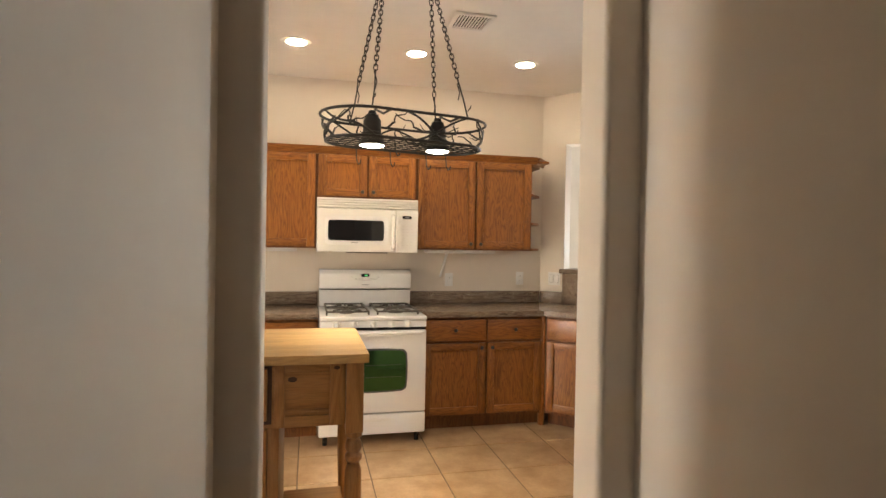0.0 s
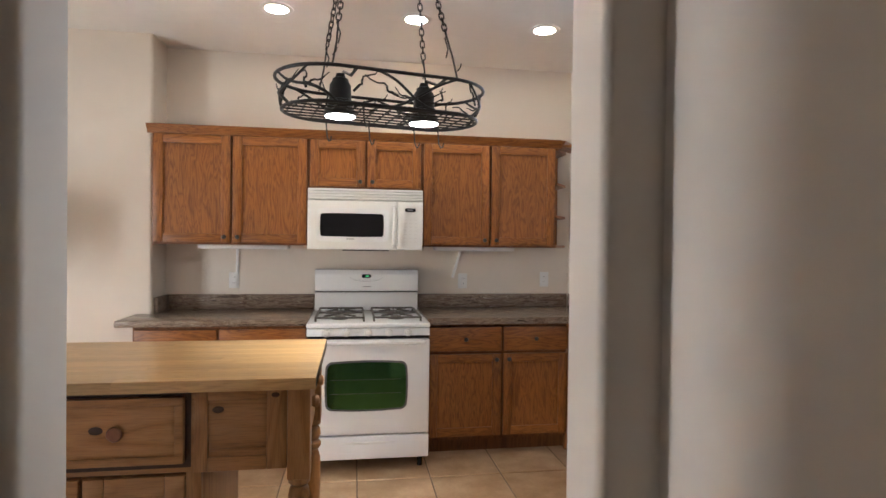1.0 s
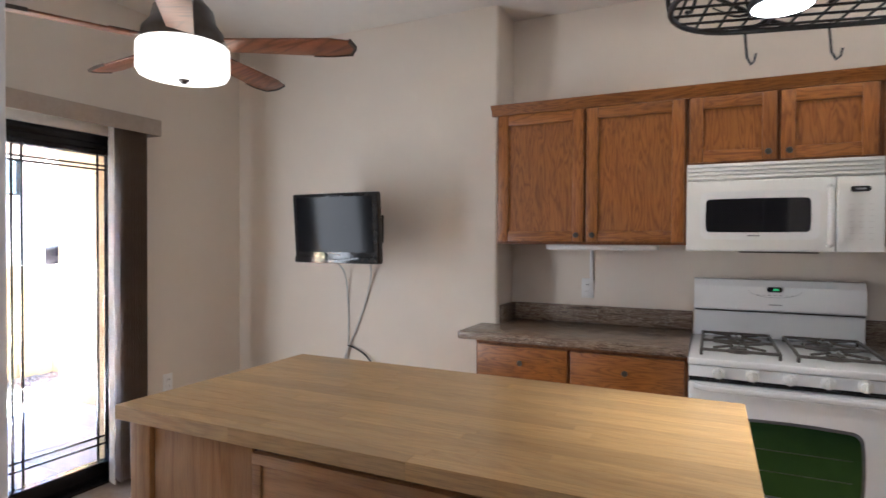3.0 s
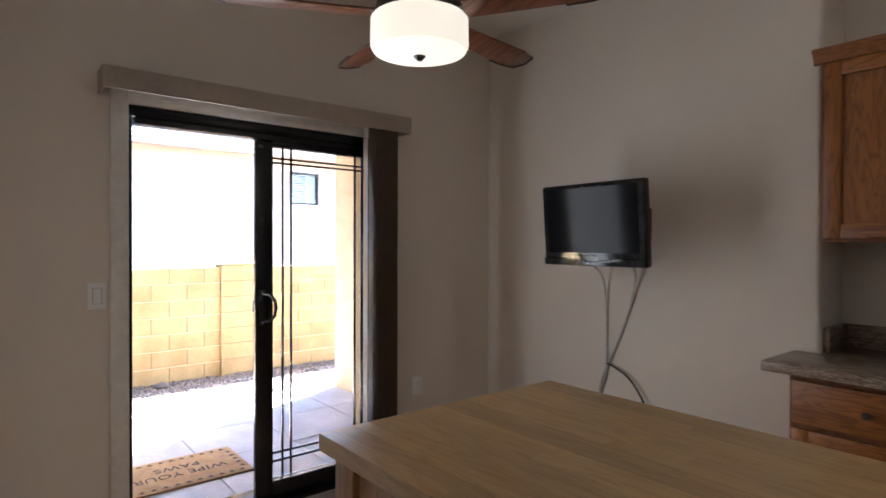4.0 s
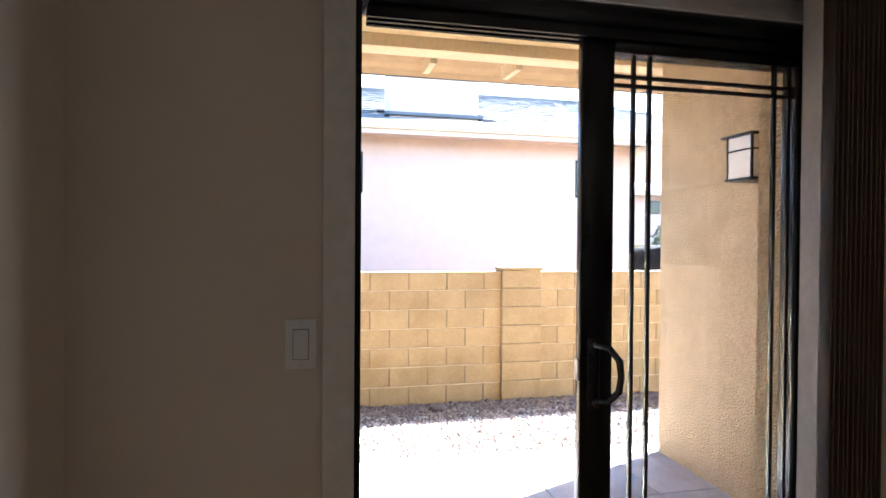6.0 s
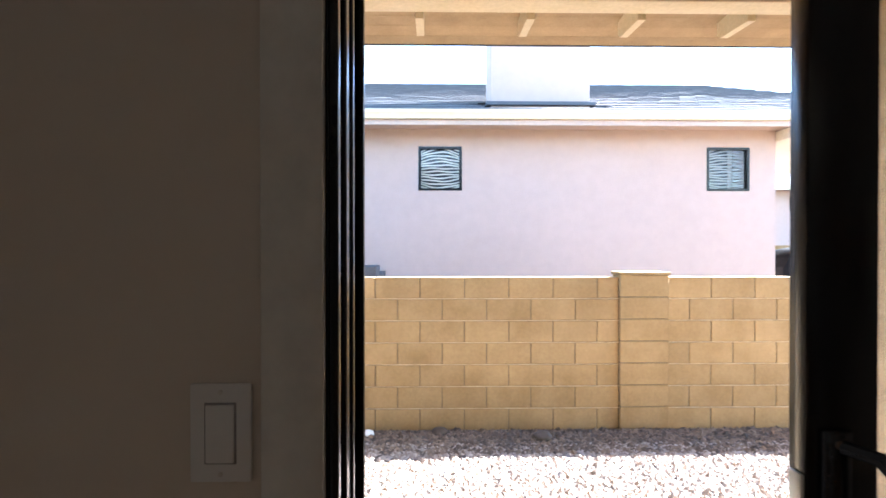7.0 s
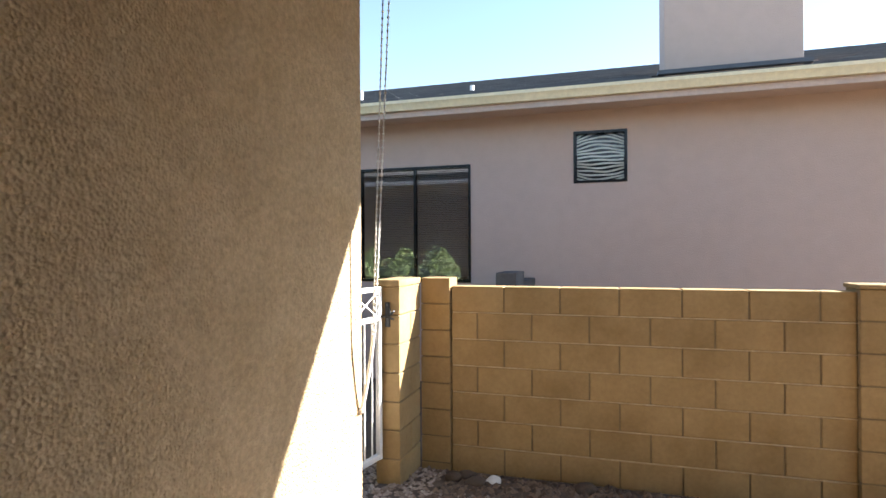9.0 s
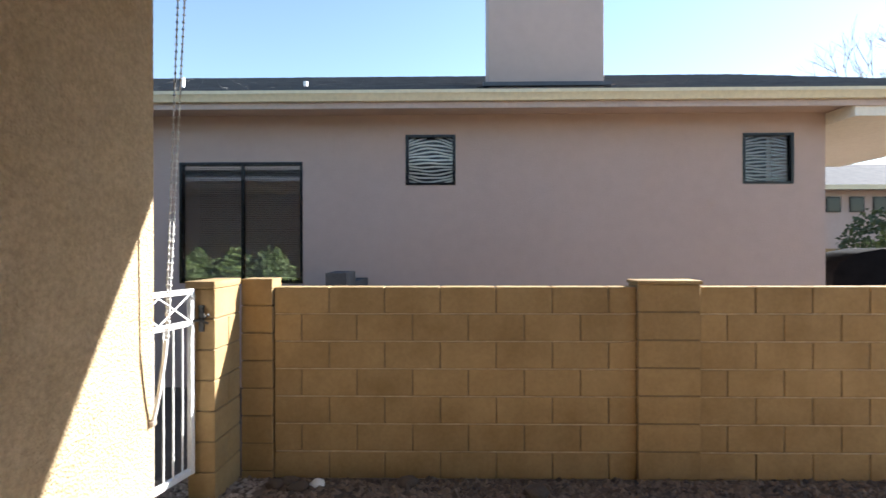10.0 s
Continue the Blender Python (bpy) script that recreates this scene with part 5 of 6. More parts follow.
island_drawer(-0.485, 0.118, 0.735, 0.942, (-0.335, -0.075))
# dark sheet round the drawer: the gap's shade put into its colour
part("shadow_gap", B(-0.50, 0.135, F + 0.0085, F + 0.0098, 0.715, 0.955), M_KNOT_GAP, isl)
for a, b in ((-0.485, -0.19), (-0.178, 0.118)):
    d = part("cupboard_door", B(a, b, 2.340, 2.358, 0.14, 0.690, bevel=0.003), M_PINE_V, isl)
    e = bmesh.new()
    for x0, x1, z0, z1 in ((a, a + 0.06, 0.14, 0.69), (b - 0.06, b, 0.14, 0.69), (a + 0.06, b - 0.06, 0.14, 0.20), (a + 0.06, b - 0.06, 0.63, 0.69)):
        box(e, x0, x1, 2.326, 2.3395, z0, z1, bevel=0.004)
    part("frame", e, M_PINE_H, d)
    part("raised_panel", B(a + 0.085, b - 0.085, 2.332, 2.3395, 0.225, 0.605, bevel=0.005), M_PINE_V, d)
part("lower_stile", B(0.119, 0.165, 2.334, 2.3595, 0.10, 0.70, bevel=0.003), M_PINE_V, isl)
part("shelf", B(0.166, 0.45, 2.37, 2.92, 0.165, 0.19, bevel=0.003), M_PINE_H, isl)
for kx, kz, kr in ((0.325, 0.945, 0.012), (0.215, 0.893, 0.014), (-0.135, 0.845, 0.016), (0.392, 0.938, 0.010)):
    part("knot", lathe(bmesh.new(), [(kr, 0), (kr * 0.8, 0.0012), (0.0, 0.0014)], Matrix.Translation((kx, F - (0.010 if kx < 0.1 else 0.0) - (0.0 if kx > 0.36 or kx < 0.1 else -0.010), kz)) @ pose(0, 0, 0, 90) @ Matrix.Diagonal((1.3, 0.8, 1, 1)), 12), M_KNOT_GAP, isl)
for ky in (2.50, 2.80):
    m = Matrix.Translation((0.478, ky, 0.865)) @ pose(0, 0, 0, 0, 90, 0)
    part("wooden_knob", lathe(bmesh.new(), [(0.010, 0), (0.010, 0.012), (0.018, 0.016), (0.023, 0.028), (0.018, 0.040), (0.0, 0.044)], m, 14), M_PINE_V, isl)

# ---- pot rack ----
rack = thing("pot_rack", 0.732, 2.67, 1.9, "black wrought-iron hanging pot rack with branch scrollwork and two lamps", "pot rack")


def oval(cx, cy, z, length, depth, n=56):
    """A stadium-shaped ring."""
    r, s = depth / 2, length / 2 - depth / 2
    out = []
    per = 2 * math.pi * r + 4 * s
    for i in range(n):
        u = per * i / n
        if u < 2 * s:
            out.append((cx - s + u, cy - r, z))
        elif u < 2 * s + math.pi * r:
            a = -math.pi / 2 + (u - 2 * s) / r
            out.append((cx + s + r * math.cos(a), cy + r * math.sin(a), z))
        elif u < 4 * s + math.pi * r:
            out.append((cx + s - (u - 2 * s - math.pi * r), cy + r, z))
        else:
            a = math.pi / 2 + (u - 4 * s - math.pi * r) / r
            out.append((cx - s + r * math.cos(a), cy + r * math.sin(a), z))
    return out


RKX, RKY, RT, RB = 0.732, 2.67, 2.012, 1.896
top_ring, low_ring = oval(RKX, RKY, RT, 0.80, 0.40), oval(RKX, RKY, RB, 0.75, 0.345)
part("top_ring", sweep(bmesh.new(), top_ring, 0.0065, 8, True), M_IRON, rack)
part("lower_ring", sweep(bmesh.new(), low_ring, 0.0065, 8, True), M_IRON, rack)
for i in range(7):
    gy = RKY - 0.14 + i * 0.0467
    half = 0.375 - 0.1725 + math.sqrt(max(0.0, 0.1725 ** 2 - (gy - RKY) ** 2))
    part("grid_rod", cyl(bmesh.new(), (RKX - half, gy, RB), (RKX + half, gy, RB), 0.0032, n=6), M_IRON, rack)
for i in range(15):
    gx = RKX - 0.35 + i * 0.05
    over = max(0.0, abs(gx - RKX) - (0.375 - 0.1725))
    half = math.sqrt(max(0.001, 0.1725 ** 2 - over ** 2))
    part("grid_rod", cyl(bmesh.new(), (gx, RKY - half, RB + 0.005), (gx, RKY + half, RB + 0.005), 0.0032, n=6), M_IRON, rack)
rb = random.Random(11)
n_r = len(top_ring)


def between(u, v):
    """A point on the basket's flank: u round it (0 to 1), v up it (0 to 1)."""
    i = int(u * n_r) % n_r
    f = u * n_r - math.floor(u * n_r)
    a = Vector(low_ring[i]).lerp(Vector(low_ring[(i + 1) % n_r]), f)
    b = Vector(top_ring[i]).lerp(Vector(top_ring[(i + 1) % n_r]), f)
    return a.lerp(b, v)


for i in range(11):
    u0 = i / 11 + rb.uniform(-0.02, 0.02)
    span = rb.uniform(0.10, 0.15) * (1 if i % 2 else -1)
    bend = rb.uniform(-0.12, 0.12)
    pts = [between((u0 + span * k / 10) % 1.0, min(1.0, max(0.0, k / 10 + bend * math.sin(k / 10 * 6.28)))) for k in range(11)]
    br = part("branch", sweep(bmesh.new(), pts, 0.006, 6, r_end=0.0045), M_IRON, rack)
    for j in range(2):
        k0 = rb.uniform(0.25, 0.6)
        sp = span * rb.uniform(0.35, 0.6) * (1 if j else -0.6)
        rise = rb.uniform(0.15, 0.35)
        tw = [between((u0 + span * k0 + sp * k / 6) % 1.0, min(0.97, max(0.03, k0 + bend * math.sin(k0 * 6.28) + rise * (k / 6) + 0.05 * math.sin(k * 1.3)))) for k in range(7)]
        part("twig", sweep(bmesh.new(), tw, 0.0045, 5, r_end=0.0018), M_IRON, br)
for i in range(12):
    u0 = (i + 0.3) / 12
    foot = between(u0, 0.15 + 0.3 * rb.random())
    inward = (Vector((RKX, RKY, foot.z)) - foot).normalized()
    along = Vector((-inward.y, inward.x, 0)) * (1 if i % 2 else -1)
    reach = rb.uniform(0.05, 0.10)
    tw = [foot + inward * reach * 0.5 * k / 7 + along * (reach * k / 7 + 0.012 * math.sin(k * 1.2)) + Vector((0, 0, 0.075 * (k / 7) ** 0.8 + 0.006 * math.sin(k * 1.9 + i))) for k in range(8)]
    part("twig", sweep(bmesh.new(), tw, 0.005, 6, r_end=0.002), M_IRON, rack)
for lx in (0.5675, 0.8965):
    lp = part("lamp_shade", lathe(bmesh.new(), [(0.059, 0.0), (0.062, 0.004), (0.060, 0.014), (0.050, 0.030), (0.044, 0.050), (0.046, 0.052), (0.046, 0.058), (0.042, 0.060), (0.040, 0.115), (0.030, 0.130), (0.030, 0.138), (0.020, 0.142), (0.016, 0.158), (0.0, 0.160)], Matrix.Translation((lx, RKY, RB - 0.013)), 22), M_IRON, rack, "black bell-shaped lamp shade")
    part("lens", lathe(bmesh.new(), [(0.055, 0.0), (0.04, -0.004), (0.0, -0.006)], Matrix.Translation((lx, RKY, RB - 0.014)), 22), M_RACKBULB, lp)
    part("bracket", sweep(bmesh.new(), [(lx + 0.012, RKY, RB + 0.155), (lx + 0.02, RKY - 0.1, RT), (lx + 0.02, RKY - 0.198, RT)], 0.006, 6), M_IRON, rack)
for hx, hy in ((0.549, RKY + 0.1725), (0.723, RKY + 0.1725), (0.917, RKY + 0.1725), (1.012, RKY + 0.137), (0.62, RKY - 0.1725)):
    hk = sweep(bmesh.new(), [(hx, hy, RB + 0.01), (hx - 0.006, hy, RB + 0.004), (hx - 0.004, hy, RB - 0.012), (hx, hy, RB - 0.060), (hx + 0.006, hy - 0.010, RB - 0.080), (hx + 0.010, hy - 0.022, RB - 0.076), (hx + 0.012, hy - 0.026, RB - 0.060)], 0.0028, 6)
    part("hook", hk, M_IRON, rack)


def chain(a, b, link_len=0.034):
    """A hanging chain of interlocked oval links, twisted in turn."""
    a, b = Vector(a), Vector(b)
    bm = bmesh.new()
    rod = a.lerp(b, 0.27)
    sweep(bm, [a, a.lerp(rod, 0.5) + Vector((0.004, 0.004, 0)), rod], 0.0038, 6)
    sweep(bm, [a + Vector((0.0, 0, 0.03)), a + Vector((0.012, 0, 0.045)), a + Vector((0.016, 0, 0.06))], 0.003, 5)
    sweep(bm, [rod + Vector((0.0, 0, -0.09)), rod + Vector((0.008, 0.004, -0.05)), rod + Vector((-0.006, 0, -0.01)), rod], 0.003, 5)
    d = (b - rod)
    n = int(d.length / (link_len * 0.74))
    q = d.to_track_quat("Z", "Y").to_matrix().to_4x4()
    for i in range(n):
        c = rod.lerp(b, (i + 0.5) / n)
        m = Matrix.Translation(c) @ q @ pose(0, 0, 0, 0, 0, 90 * (i % 2) + 20)
        pts = []
        for k in range(12):
            ang = 2 * math.pi * k / 12
            pts.append(m @ Vector((0.0095 * math.cos(ang), 0, 0.010 * math.sin(ang) + (link_len / 2 - 0.010) * (1 if math.sin(ang) > 0 else -1))))
        sweep(bm, pts, 0.0030, 5, True)
    return bm


RACK = Matrix.Translation((0.75, 2.857, 1.956)) @ pose(0, 0, 0, 0, 0, 12) @ Matrix.Scale(1.10, 4) @ Matrix.Translation((-RKX, -RKY, -RB))
for ob in rack.children_recursive:
    ob.data.transform(RACK)
for ax, bx in ((-0.25, -0.14), (0.25, 0.14)):
    for s in (-1, 1):
        low = RACK @ Vector((RKX + ax / 1.1 + (0.012 if s > 0 else 0), RKY + s * 0.190, RT + 0.006))
        high = RACK @ Vector((RKX + bx / 1.1, RKY + s * 0.02, RB))
        part("chain", chain(low, (high.x, high.y, CEIL - 0.03)), M_IRON, rack)
    hook_at = RACK @ Vector((RKX + bx / 1.1, RKY, RB))
    part("ceiling_hook", lathe(bmesh.new(), [(0.022, 0.0), (0.022, -0.004), (0.006, -0.008), (0.006, -0.03), (0, -0.031)], Matrix.Translation((hook_at.x, hook_at.y, CEIL)), 12), M_IRON, rack)

# ---- recessed lights and vent ----
for cx, cy in ((0.17, 3.93), (1.0, 3.94), (1.83, 3.96)):
    cl = thing("recessed_light", cx, cy, CEIL, "round recessed ceiling downlight, switched on", "light", "ceiling downlights")
    part("trim_ring", lathe(bmesh.new(), [(0.066, -0.004), (0.086, -0.007), (0.096, -0.004), (0.098, 0.0), (0.066, 0.0)], Matrix.Translation((cx, cy, CEIL)), 32, False), M_RIM, cl)
    part("lens", lathe(bmesh.new(), [(0.0, -0.0035), (0.066, -0.003), (0.066, -0.0005), (0.0, -0.0005)], Matrix.Translation((cx, cy, CEIL)), 32), M_BULB, cl, "glowing lens")
VX0, VX1, VY0, VY1 = 1.082, 1.328, 3.140, 3.395
vent = thing("ceiling_vent", (VX0 + VX1) / 2, (VY0 + VY1) / 2, CEIL, "white louvred ceiling air vent", "vent")
for a, b, c, d in ((VX0, VX1, VY0, VY0 + 0.03), (VX0, VX1, VY1 - 0.03, VY1), (VX0, VX0 + 0.03, VY0 + 0.03, VY1 - 0.03), (VX1 - 0.03, VX1, VY0 + 0.03, VY1 - 0.03)):
    part("frame", B(a, b, c, d, CEIL - 0.012, CEIL - 0.001, bevel=0.003), M_RIM, vent)
# black sheet added for the shade of the duct between the slats
part("duct_shade", B(VX0 + 0.03, VX1 - 0.03, VY0 + 0.03, VY1 - 0.03, CEIL - 0.003, CEIL - 0.001), M_GLOSSBLACK, vent)
for i in range(10):
    xx = VX0 + 0.042 + i * 0.018
    part("slat", box(bmesh.new(), -0.0042, 0.0042, VY0 + 0.03, VY1 - 0.03, -0.0008, 0.0008, turn=Matrix.Translation((xx, 0, CEIL - 0.008)) @ pose(0, 0, 0, 0, 48, 0)), M_RIM, vent)

# ---- ceiling fan ----
FANX, FANY = -1.454, 2.940
fan = thing("ceiling_fan", FANX, FANY, CEIL, "dark wood five-bladed ceiling fan with a glowing drum light", "fan")
FM = Matrix.Translation((FANX, FANY, 0))
part("canopy", lathe(bmesh.new(), [(0.0, 2.72), (0.04, 2.722), (0.065, 2.745), (0.07, 2.799), (0.0, 2.7995)], FM, 24), M_FANMETAL, fan)
part("down_rod", cyl(bmesh.new(), (FANX, FANY, 2.37), (FANX, FANY, 2.725), 0.013, n=12), M_FANMETAL, fan)
part("motor", lathe(bmesh.new(), [(0.0, 2.178), (0.130, 2.179), (0.150, 2.184), (0.155, 2.207), (0.150, 2.232), (0.122, 2.268), (0.110, 2.32), (0.07, 2.365), (0.03, 2.385), (0.0, 2.386)], FM, 32), M_FANMETAL, fan)
sh = part("shade", lathe(bmesh.new(), [(0.166, 2.176), (0.171, 2.170), (0.172, 2.078), (0.162, 2.060), (0.12, 2.051), (0.0, 2.047)], FM, 44), M_FANGLASS, fan, "white opal glass drum shade, lit")
part("finial", lathe(bmesh.new(), [(0.0, 2.030), (0.010, 2.031), (0.014, 2.038), (0.021, 2.042), (0.021, 2.0465), (0.0, 2.0465)], FM, 16), M_FANMETAL, sh)
for k in range(5):
    m = FM @ pose(0, 0, 2.186, 0, 0, 28 + 72 * k) @ pose(0, 0, 0, -11)
    bl = bmesh.new()
    prism(bl, [(0.17, -0.048), (0.58, -0.066), (0.655, -0.052), (0.672, 0.0), (0.655, 0.05), (0.58, 0.064), (0.17, 0.048)], 2, -0.004, 0.004, bevel=0.002)
    bmesh.ops.transform(bl, matrix=m, verts=bl.verts)
    blade = part("blade", bl, M_WALNUT, fan)
    e = prism(bmesh.new(), [(0.50, 0.0655), (0.58, 0.0655), (0.66, 0.052), (0.68, 0.0), (0.66, -0.054), (0.65, -0.05), (0.668, 0.0), (0.65, 0.046), (0.575, 0.060), (0.50, 0.0605)], 2, -0.007, 0.007)
    bmesh.ops.transform(e, matrix=m, verts=e.verts)
    part("blade_edge", e, M_FANMETAL, blade)
    part("blade_iron", box(bmesh.new(), 0.13, 0.26, -0.018, 0.018, 0.004, 0.012, bevel=0.002, turn=m), M_FANMETAL, blade)

# ---- television ----
TM = Matrix.Translation((-1.572, 4.088, 1.485)) @ pose(0, 0, 0, 4.5, 0, -1)
tv = thing("television", -1.565, 4.2, 1.27, "glossy black flat television, off, tilted on a wall bracket", "television")
part("case", box(bmesh.new(), -0.305, 0.305, 0.0, 0.05, -0.208, 0.208, bevel=0.012, turn=TM, seg=3), M_GLOSSBLACK, tv)
part("back_bulge", box(bmesh.new(), -0.24, 0.24, 0.05, 0.10, -0.15, 0.15, bevel=0.02, turn=TM), M_GLOSSBLACK, tv)
part("screen", box(bmesh.new(), -0.272, 0.272, -0.0015, 0.001, -0.140, 0.186, turn=TM), M_SCREEN, tv)
lipb = bmesh.new()
prism(lipb, [(-0.299, -0.168), (-0.16, -0.168), (0.0, -0.185), (0.16, -0.168), (0.299, -0.168), (0.299, -0.204), (-0.299, -0.204)], 1, -0.010, 0.001, bevel=0.003)
bmesh.ops.transform(lipb, matrix=TM, verts=lipb.verts)
part("lower_bezel", lipb, M_GLOSSBLACK, tv)
part("maker_mark", box(bmesh.new(), -0.035, 0.035, -0.0022, -0.001, -0.158, -0.150, turn=TM), M_GREY, tv)
part("bracket_arm", sweep(bmesh.new(), [TM @ Vector((0, 0.09, 0)), Vector((-1.48, 4.33, 1.49)), Vector((-1.56, TV_Y - 0.02, 1.49))], 0.018, 8), M_IRON, tv)
part("wall_plate", B(-1.64, -1.48, TV_Y - 0.02, TV_Y - 0.001, 1.40, 1.58, bevel=0.003), M_IRON, tv)


def cord(name, pts, r, mat, label):
    """A slack cable through the points, smoothed."""
    p = [Vector(q) for q in pts]
    out = []
    for i in range(len(p) - 1):
        a, b, c, d = p[max(i - 1, 0)], p[i], p[i + 1], p[min(i + 2, len(p) - 1)]
        for k in range(6):
            u = k / 6
            out.append(0.5 * ((2 * b) + (c - a) * u + (2 * a - 5 * b + 4 * c - d) * u * u + (3 * b - a - 3 * c + d) * u ** 3))
    out.append(p[-1])
    return solid(name, sweep(bmesh.new(), out, r, 8), mat, label, "cable")


WY = TV_Y - 0.008
cord("television_cable", [(-1.755, 4.22, 1.33), (-1.756, WY - 0.05, 1.22), (-1.752, WY, 1.0), (-1.748, WY, 0.72), (-1.76, WY, 0.62), (-1.83, WY, 0.42), (-1.83, WY, 0.30)], 0.006, M_CORD, "grey cable hanging from the television")
cord("television_cable", [(-1.53, 4.22, 1.34), (-1.545, WY - 0.05, 1.25), (-1.60, WY, 1.05), (-1.68, WY, 0.84), (-1.735, WY - 0.006, 0.72), (-1.79, WY - 0.006, 0.55), (-1.80, WY, 0.30)], 0.007, M_CORD, "thick grey cable hanging from the television")
cord("power_cord", [(-1.745, WY - 0.01, 0.715), (-1.70, WY - 0.01, 0.705), (-1.60, WY - 0.015, 0.66), (-1.52, WY - 0.02, 0.57), (-1.475, WY - 0.01, 0.45), (-1.47, WY, 0.33)], 0.006, M_BLACKCORD, "black power cord looping down the wall")
plate("wall_outlet", pose(-1.81, TV_Y, 0.30), "white wall outlet below the television", "outlet")

# ---- patio door ----
door = structure("door_1", B(WALL_X - 0.088, WALL_X + 0.004, DY0, DY1, DZ - 0.050, DZ - 0.001, bevel=0.003), M_BRONZE, "dark bronze sliding patio door standing open")
for k, (xa, xb) in enumerate(((-2.812, -2.800), (-2.782, -2.770), (-2.752, -2.742))):
    part("head_track", B(xa, xb, DY0 + 0.03, DY1 - 0.03, DZ - 0.080, DZ - 0.050), M_BRONZE, door)
part("jamb", B(-2.957, WALL_X + 0.004, DY0, DY0 + 0.004, 0, DZ - 0.05, bevel=0.001), M_BRONZE, door)
for xa, xb, h in ((-2.957, -2.938, 0.019), (-2.912, -2.907, 0.009), (-2.888, -2.883, 0.009), (-2.868, -2.850, 0.015), (-2.838, -2.832, 0.012), (-2.806, -2.784, 0.016), (-2.768, -2.762, 0.010), (-2.745, -2.726, 0.015)):
    part("jamb_fin", B(xa, xb, DY0 + 0.0035, DY0 + h, 0.0, DZ - 0.05, bevel=0.0025, seg=3), M_BRONZE, door)
part("jamb", B(WALL_X - 0.088, WALL_X + 0.004, DY1 - 0.012, DY1, 0, DZ - 0.05, bevel=0.002), M_BRONZE, door)
sill = part("sill", B(-2.955, WALL_X + 0.01, DY0, DY1, -0.04, 0.012, bevel=0.002), M_BRONZE, door)
for xa in (-2.806, -2.776):
    part("sill_track", B(xa - 0.003, xa + 0.003, DY0 + 0.02, DY1 - 0.02, 0.012, 0.026), M_BRONZE, sill)


def door_panel(name, y0, y1, x0, x1, grid, label):
    p = part(name, B(x0, x1, y0, y0 + 0.092, 0.027, DZ - 0.052, bevel=0.004), M_BRONZE, door, label)
    part("stile", B(x0, x1, y1 - 0.030, y1, 0.027, DZ - 0.052, bevel=0.004), M_BRONZE, p)
    part("top_rail", B(x0, x1, y0 + 0.092, y1 - 0.030, DZ - 0.110, DZ - 0.052, bevel=0.004), M_BRONZE, p)
    part("bottom_rail", B(x0, x1, y0 + 0.092, y1 - 0.030, 0.027, 0.115, bevel=0.004), M_BRONZE, p)
    xm = (x0 + x1) / 2
    g = part("pane", B(xm - 0.003, xm + 0.003, y0 + 0.092, y1 - 0.030, 0.115, DZ - 0.110), M_GLASS, p, "clear door glass")
    g.visible_shadow = False
    if grid:
        for gy in (3.006, 3.054, 3.452, 3.500):
            part("grid_bar", B(xm - 0.007, xm + 0.007, gy - 0.005, gy + 0.005, 0.115, DZ - 0.110), M_BRONZE, p)
        for gz in (0.262, 0.218, 1.842, 1.818):
            part("grid_bar", B(xm - 0.0064, xm + 0.0064, y0 + 0.092, y1 - 0.030, gz - 0.005, gz + 0.005), M_BRONZE, p)
    return p


slide = door_panel("sliding_panel", 2.852, 3.552, -2.790, -2.758, True, "sliding glass panel with grid bars, slid open")
door_panel("fixed_panel", 2.870, 3.552, -2.824, -2.794, False, "fixed glass panel behind")
hb = bmesh.new()
box(hb, -2.758, -2.748, 2.868, 2.905, 0.955, 1.145, bevel=0.004)
sweep(hb, [(-2.75, 2.89, 1.125), (-2.72, 2.915, 1.12), (-2.705, 2.935, 1.09), (-2.703, 2.94, 1.05), (-2.705, 2.935, 1.01), (-2.72, 2.915, 0.98), (-2.75, 2.89, 0.975)], 0.009, 8)
hn = part("handle", hb, M_GLOSSBLACK, slide, "black door pull")
part("latch_plate", B(-2.786, -2.762, 2.8475, 2.852, 1.028, 1.085, bevel=0.001), M_WHITEMETAL, slide)
for z in (0.972, 1.128):
    part("screw", cyl(bmesh.new(), (-2.749, 2.886, z), (-2.745, 2.886, z), 0.006, n=10), M_CHROME, hn)
cs = bmesh.new()
box(cs, WALL_X + 0.004, WALL_X + 0.016, 2.186, DY0, 0, 2.072, bevel=0.003)
box(cs, WALL_X + 0.0045, WALL_X + 0.016, DY0, DY1 + 0.055, DZ, 2.071, bevel=0.003)
structure("door_casing", cs, M_TRIM, "cream painted door casing")
val = thing("blind_valance", -2.65, 2.93, 2.04, "beige vinyl valance over the patio door", "valance")
part("front", B(-2.590, -2.580, 2.139, 3.725, 2.040, 2.134, bevel=0.002), M_VALANCE, val)
for ya, yb in ((2.139, 2.147), (3.717, 3.725)):
    part("return", B(WALL_X + 0.001, -2.590, ya, yb, 2.040, 2.134), M_VALANCE, val)
part("top", B(WALL_X + 0.001, -2.590, 2.147, 3.717, 2.128, 2.133), M_VALANCE, val)
part("headrail", B(-2.690, -2.650, 2.16, 3.70, 2.085, 2.118, bevel=0.003), M_TRIM, val)
for cy in (2.32, 2.84, 3.36):
    part("clip", B(-2.695, -2.645, cy - 0.008, cy + 0.008, 2.072, 2.085), M_CHROME, val)
blinds = thing("vertical_blinds", -2.62, 3.60, 0.02, "brown vertical blind slats drawn together beside the door", "blinds")
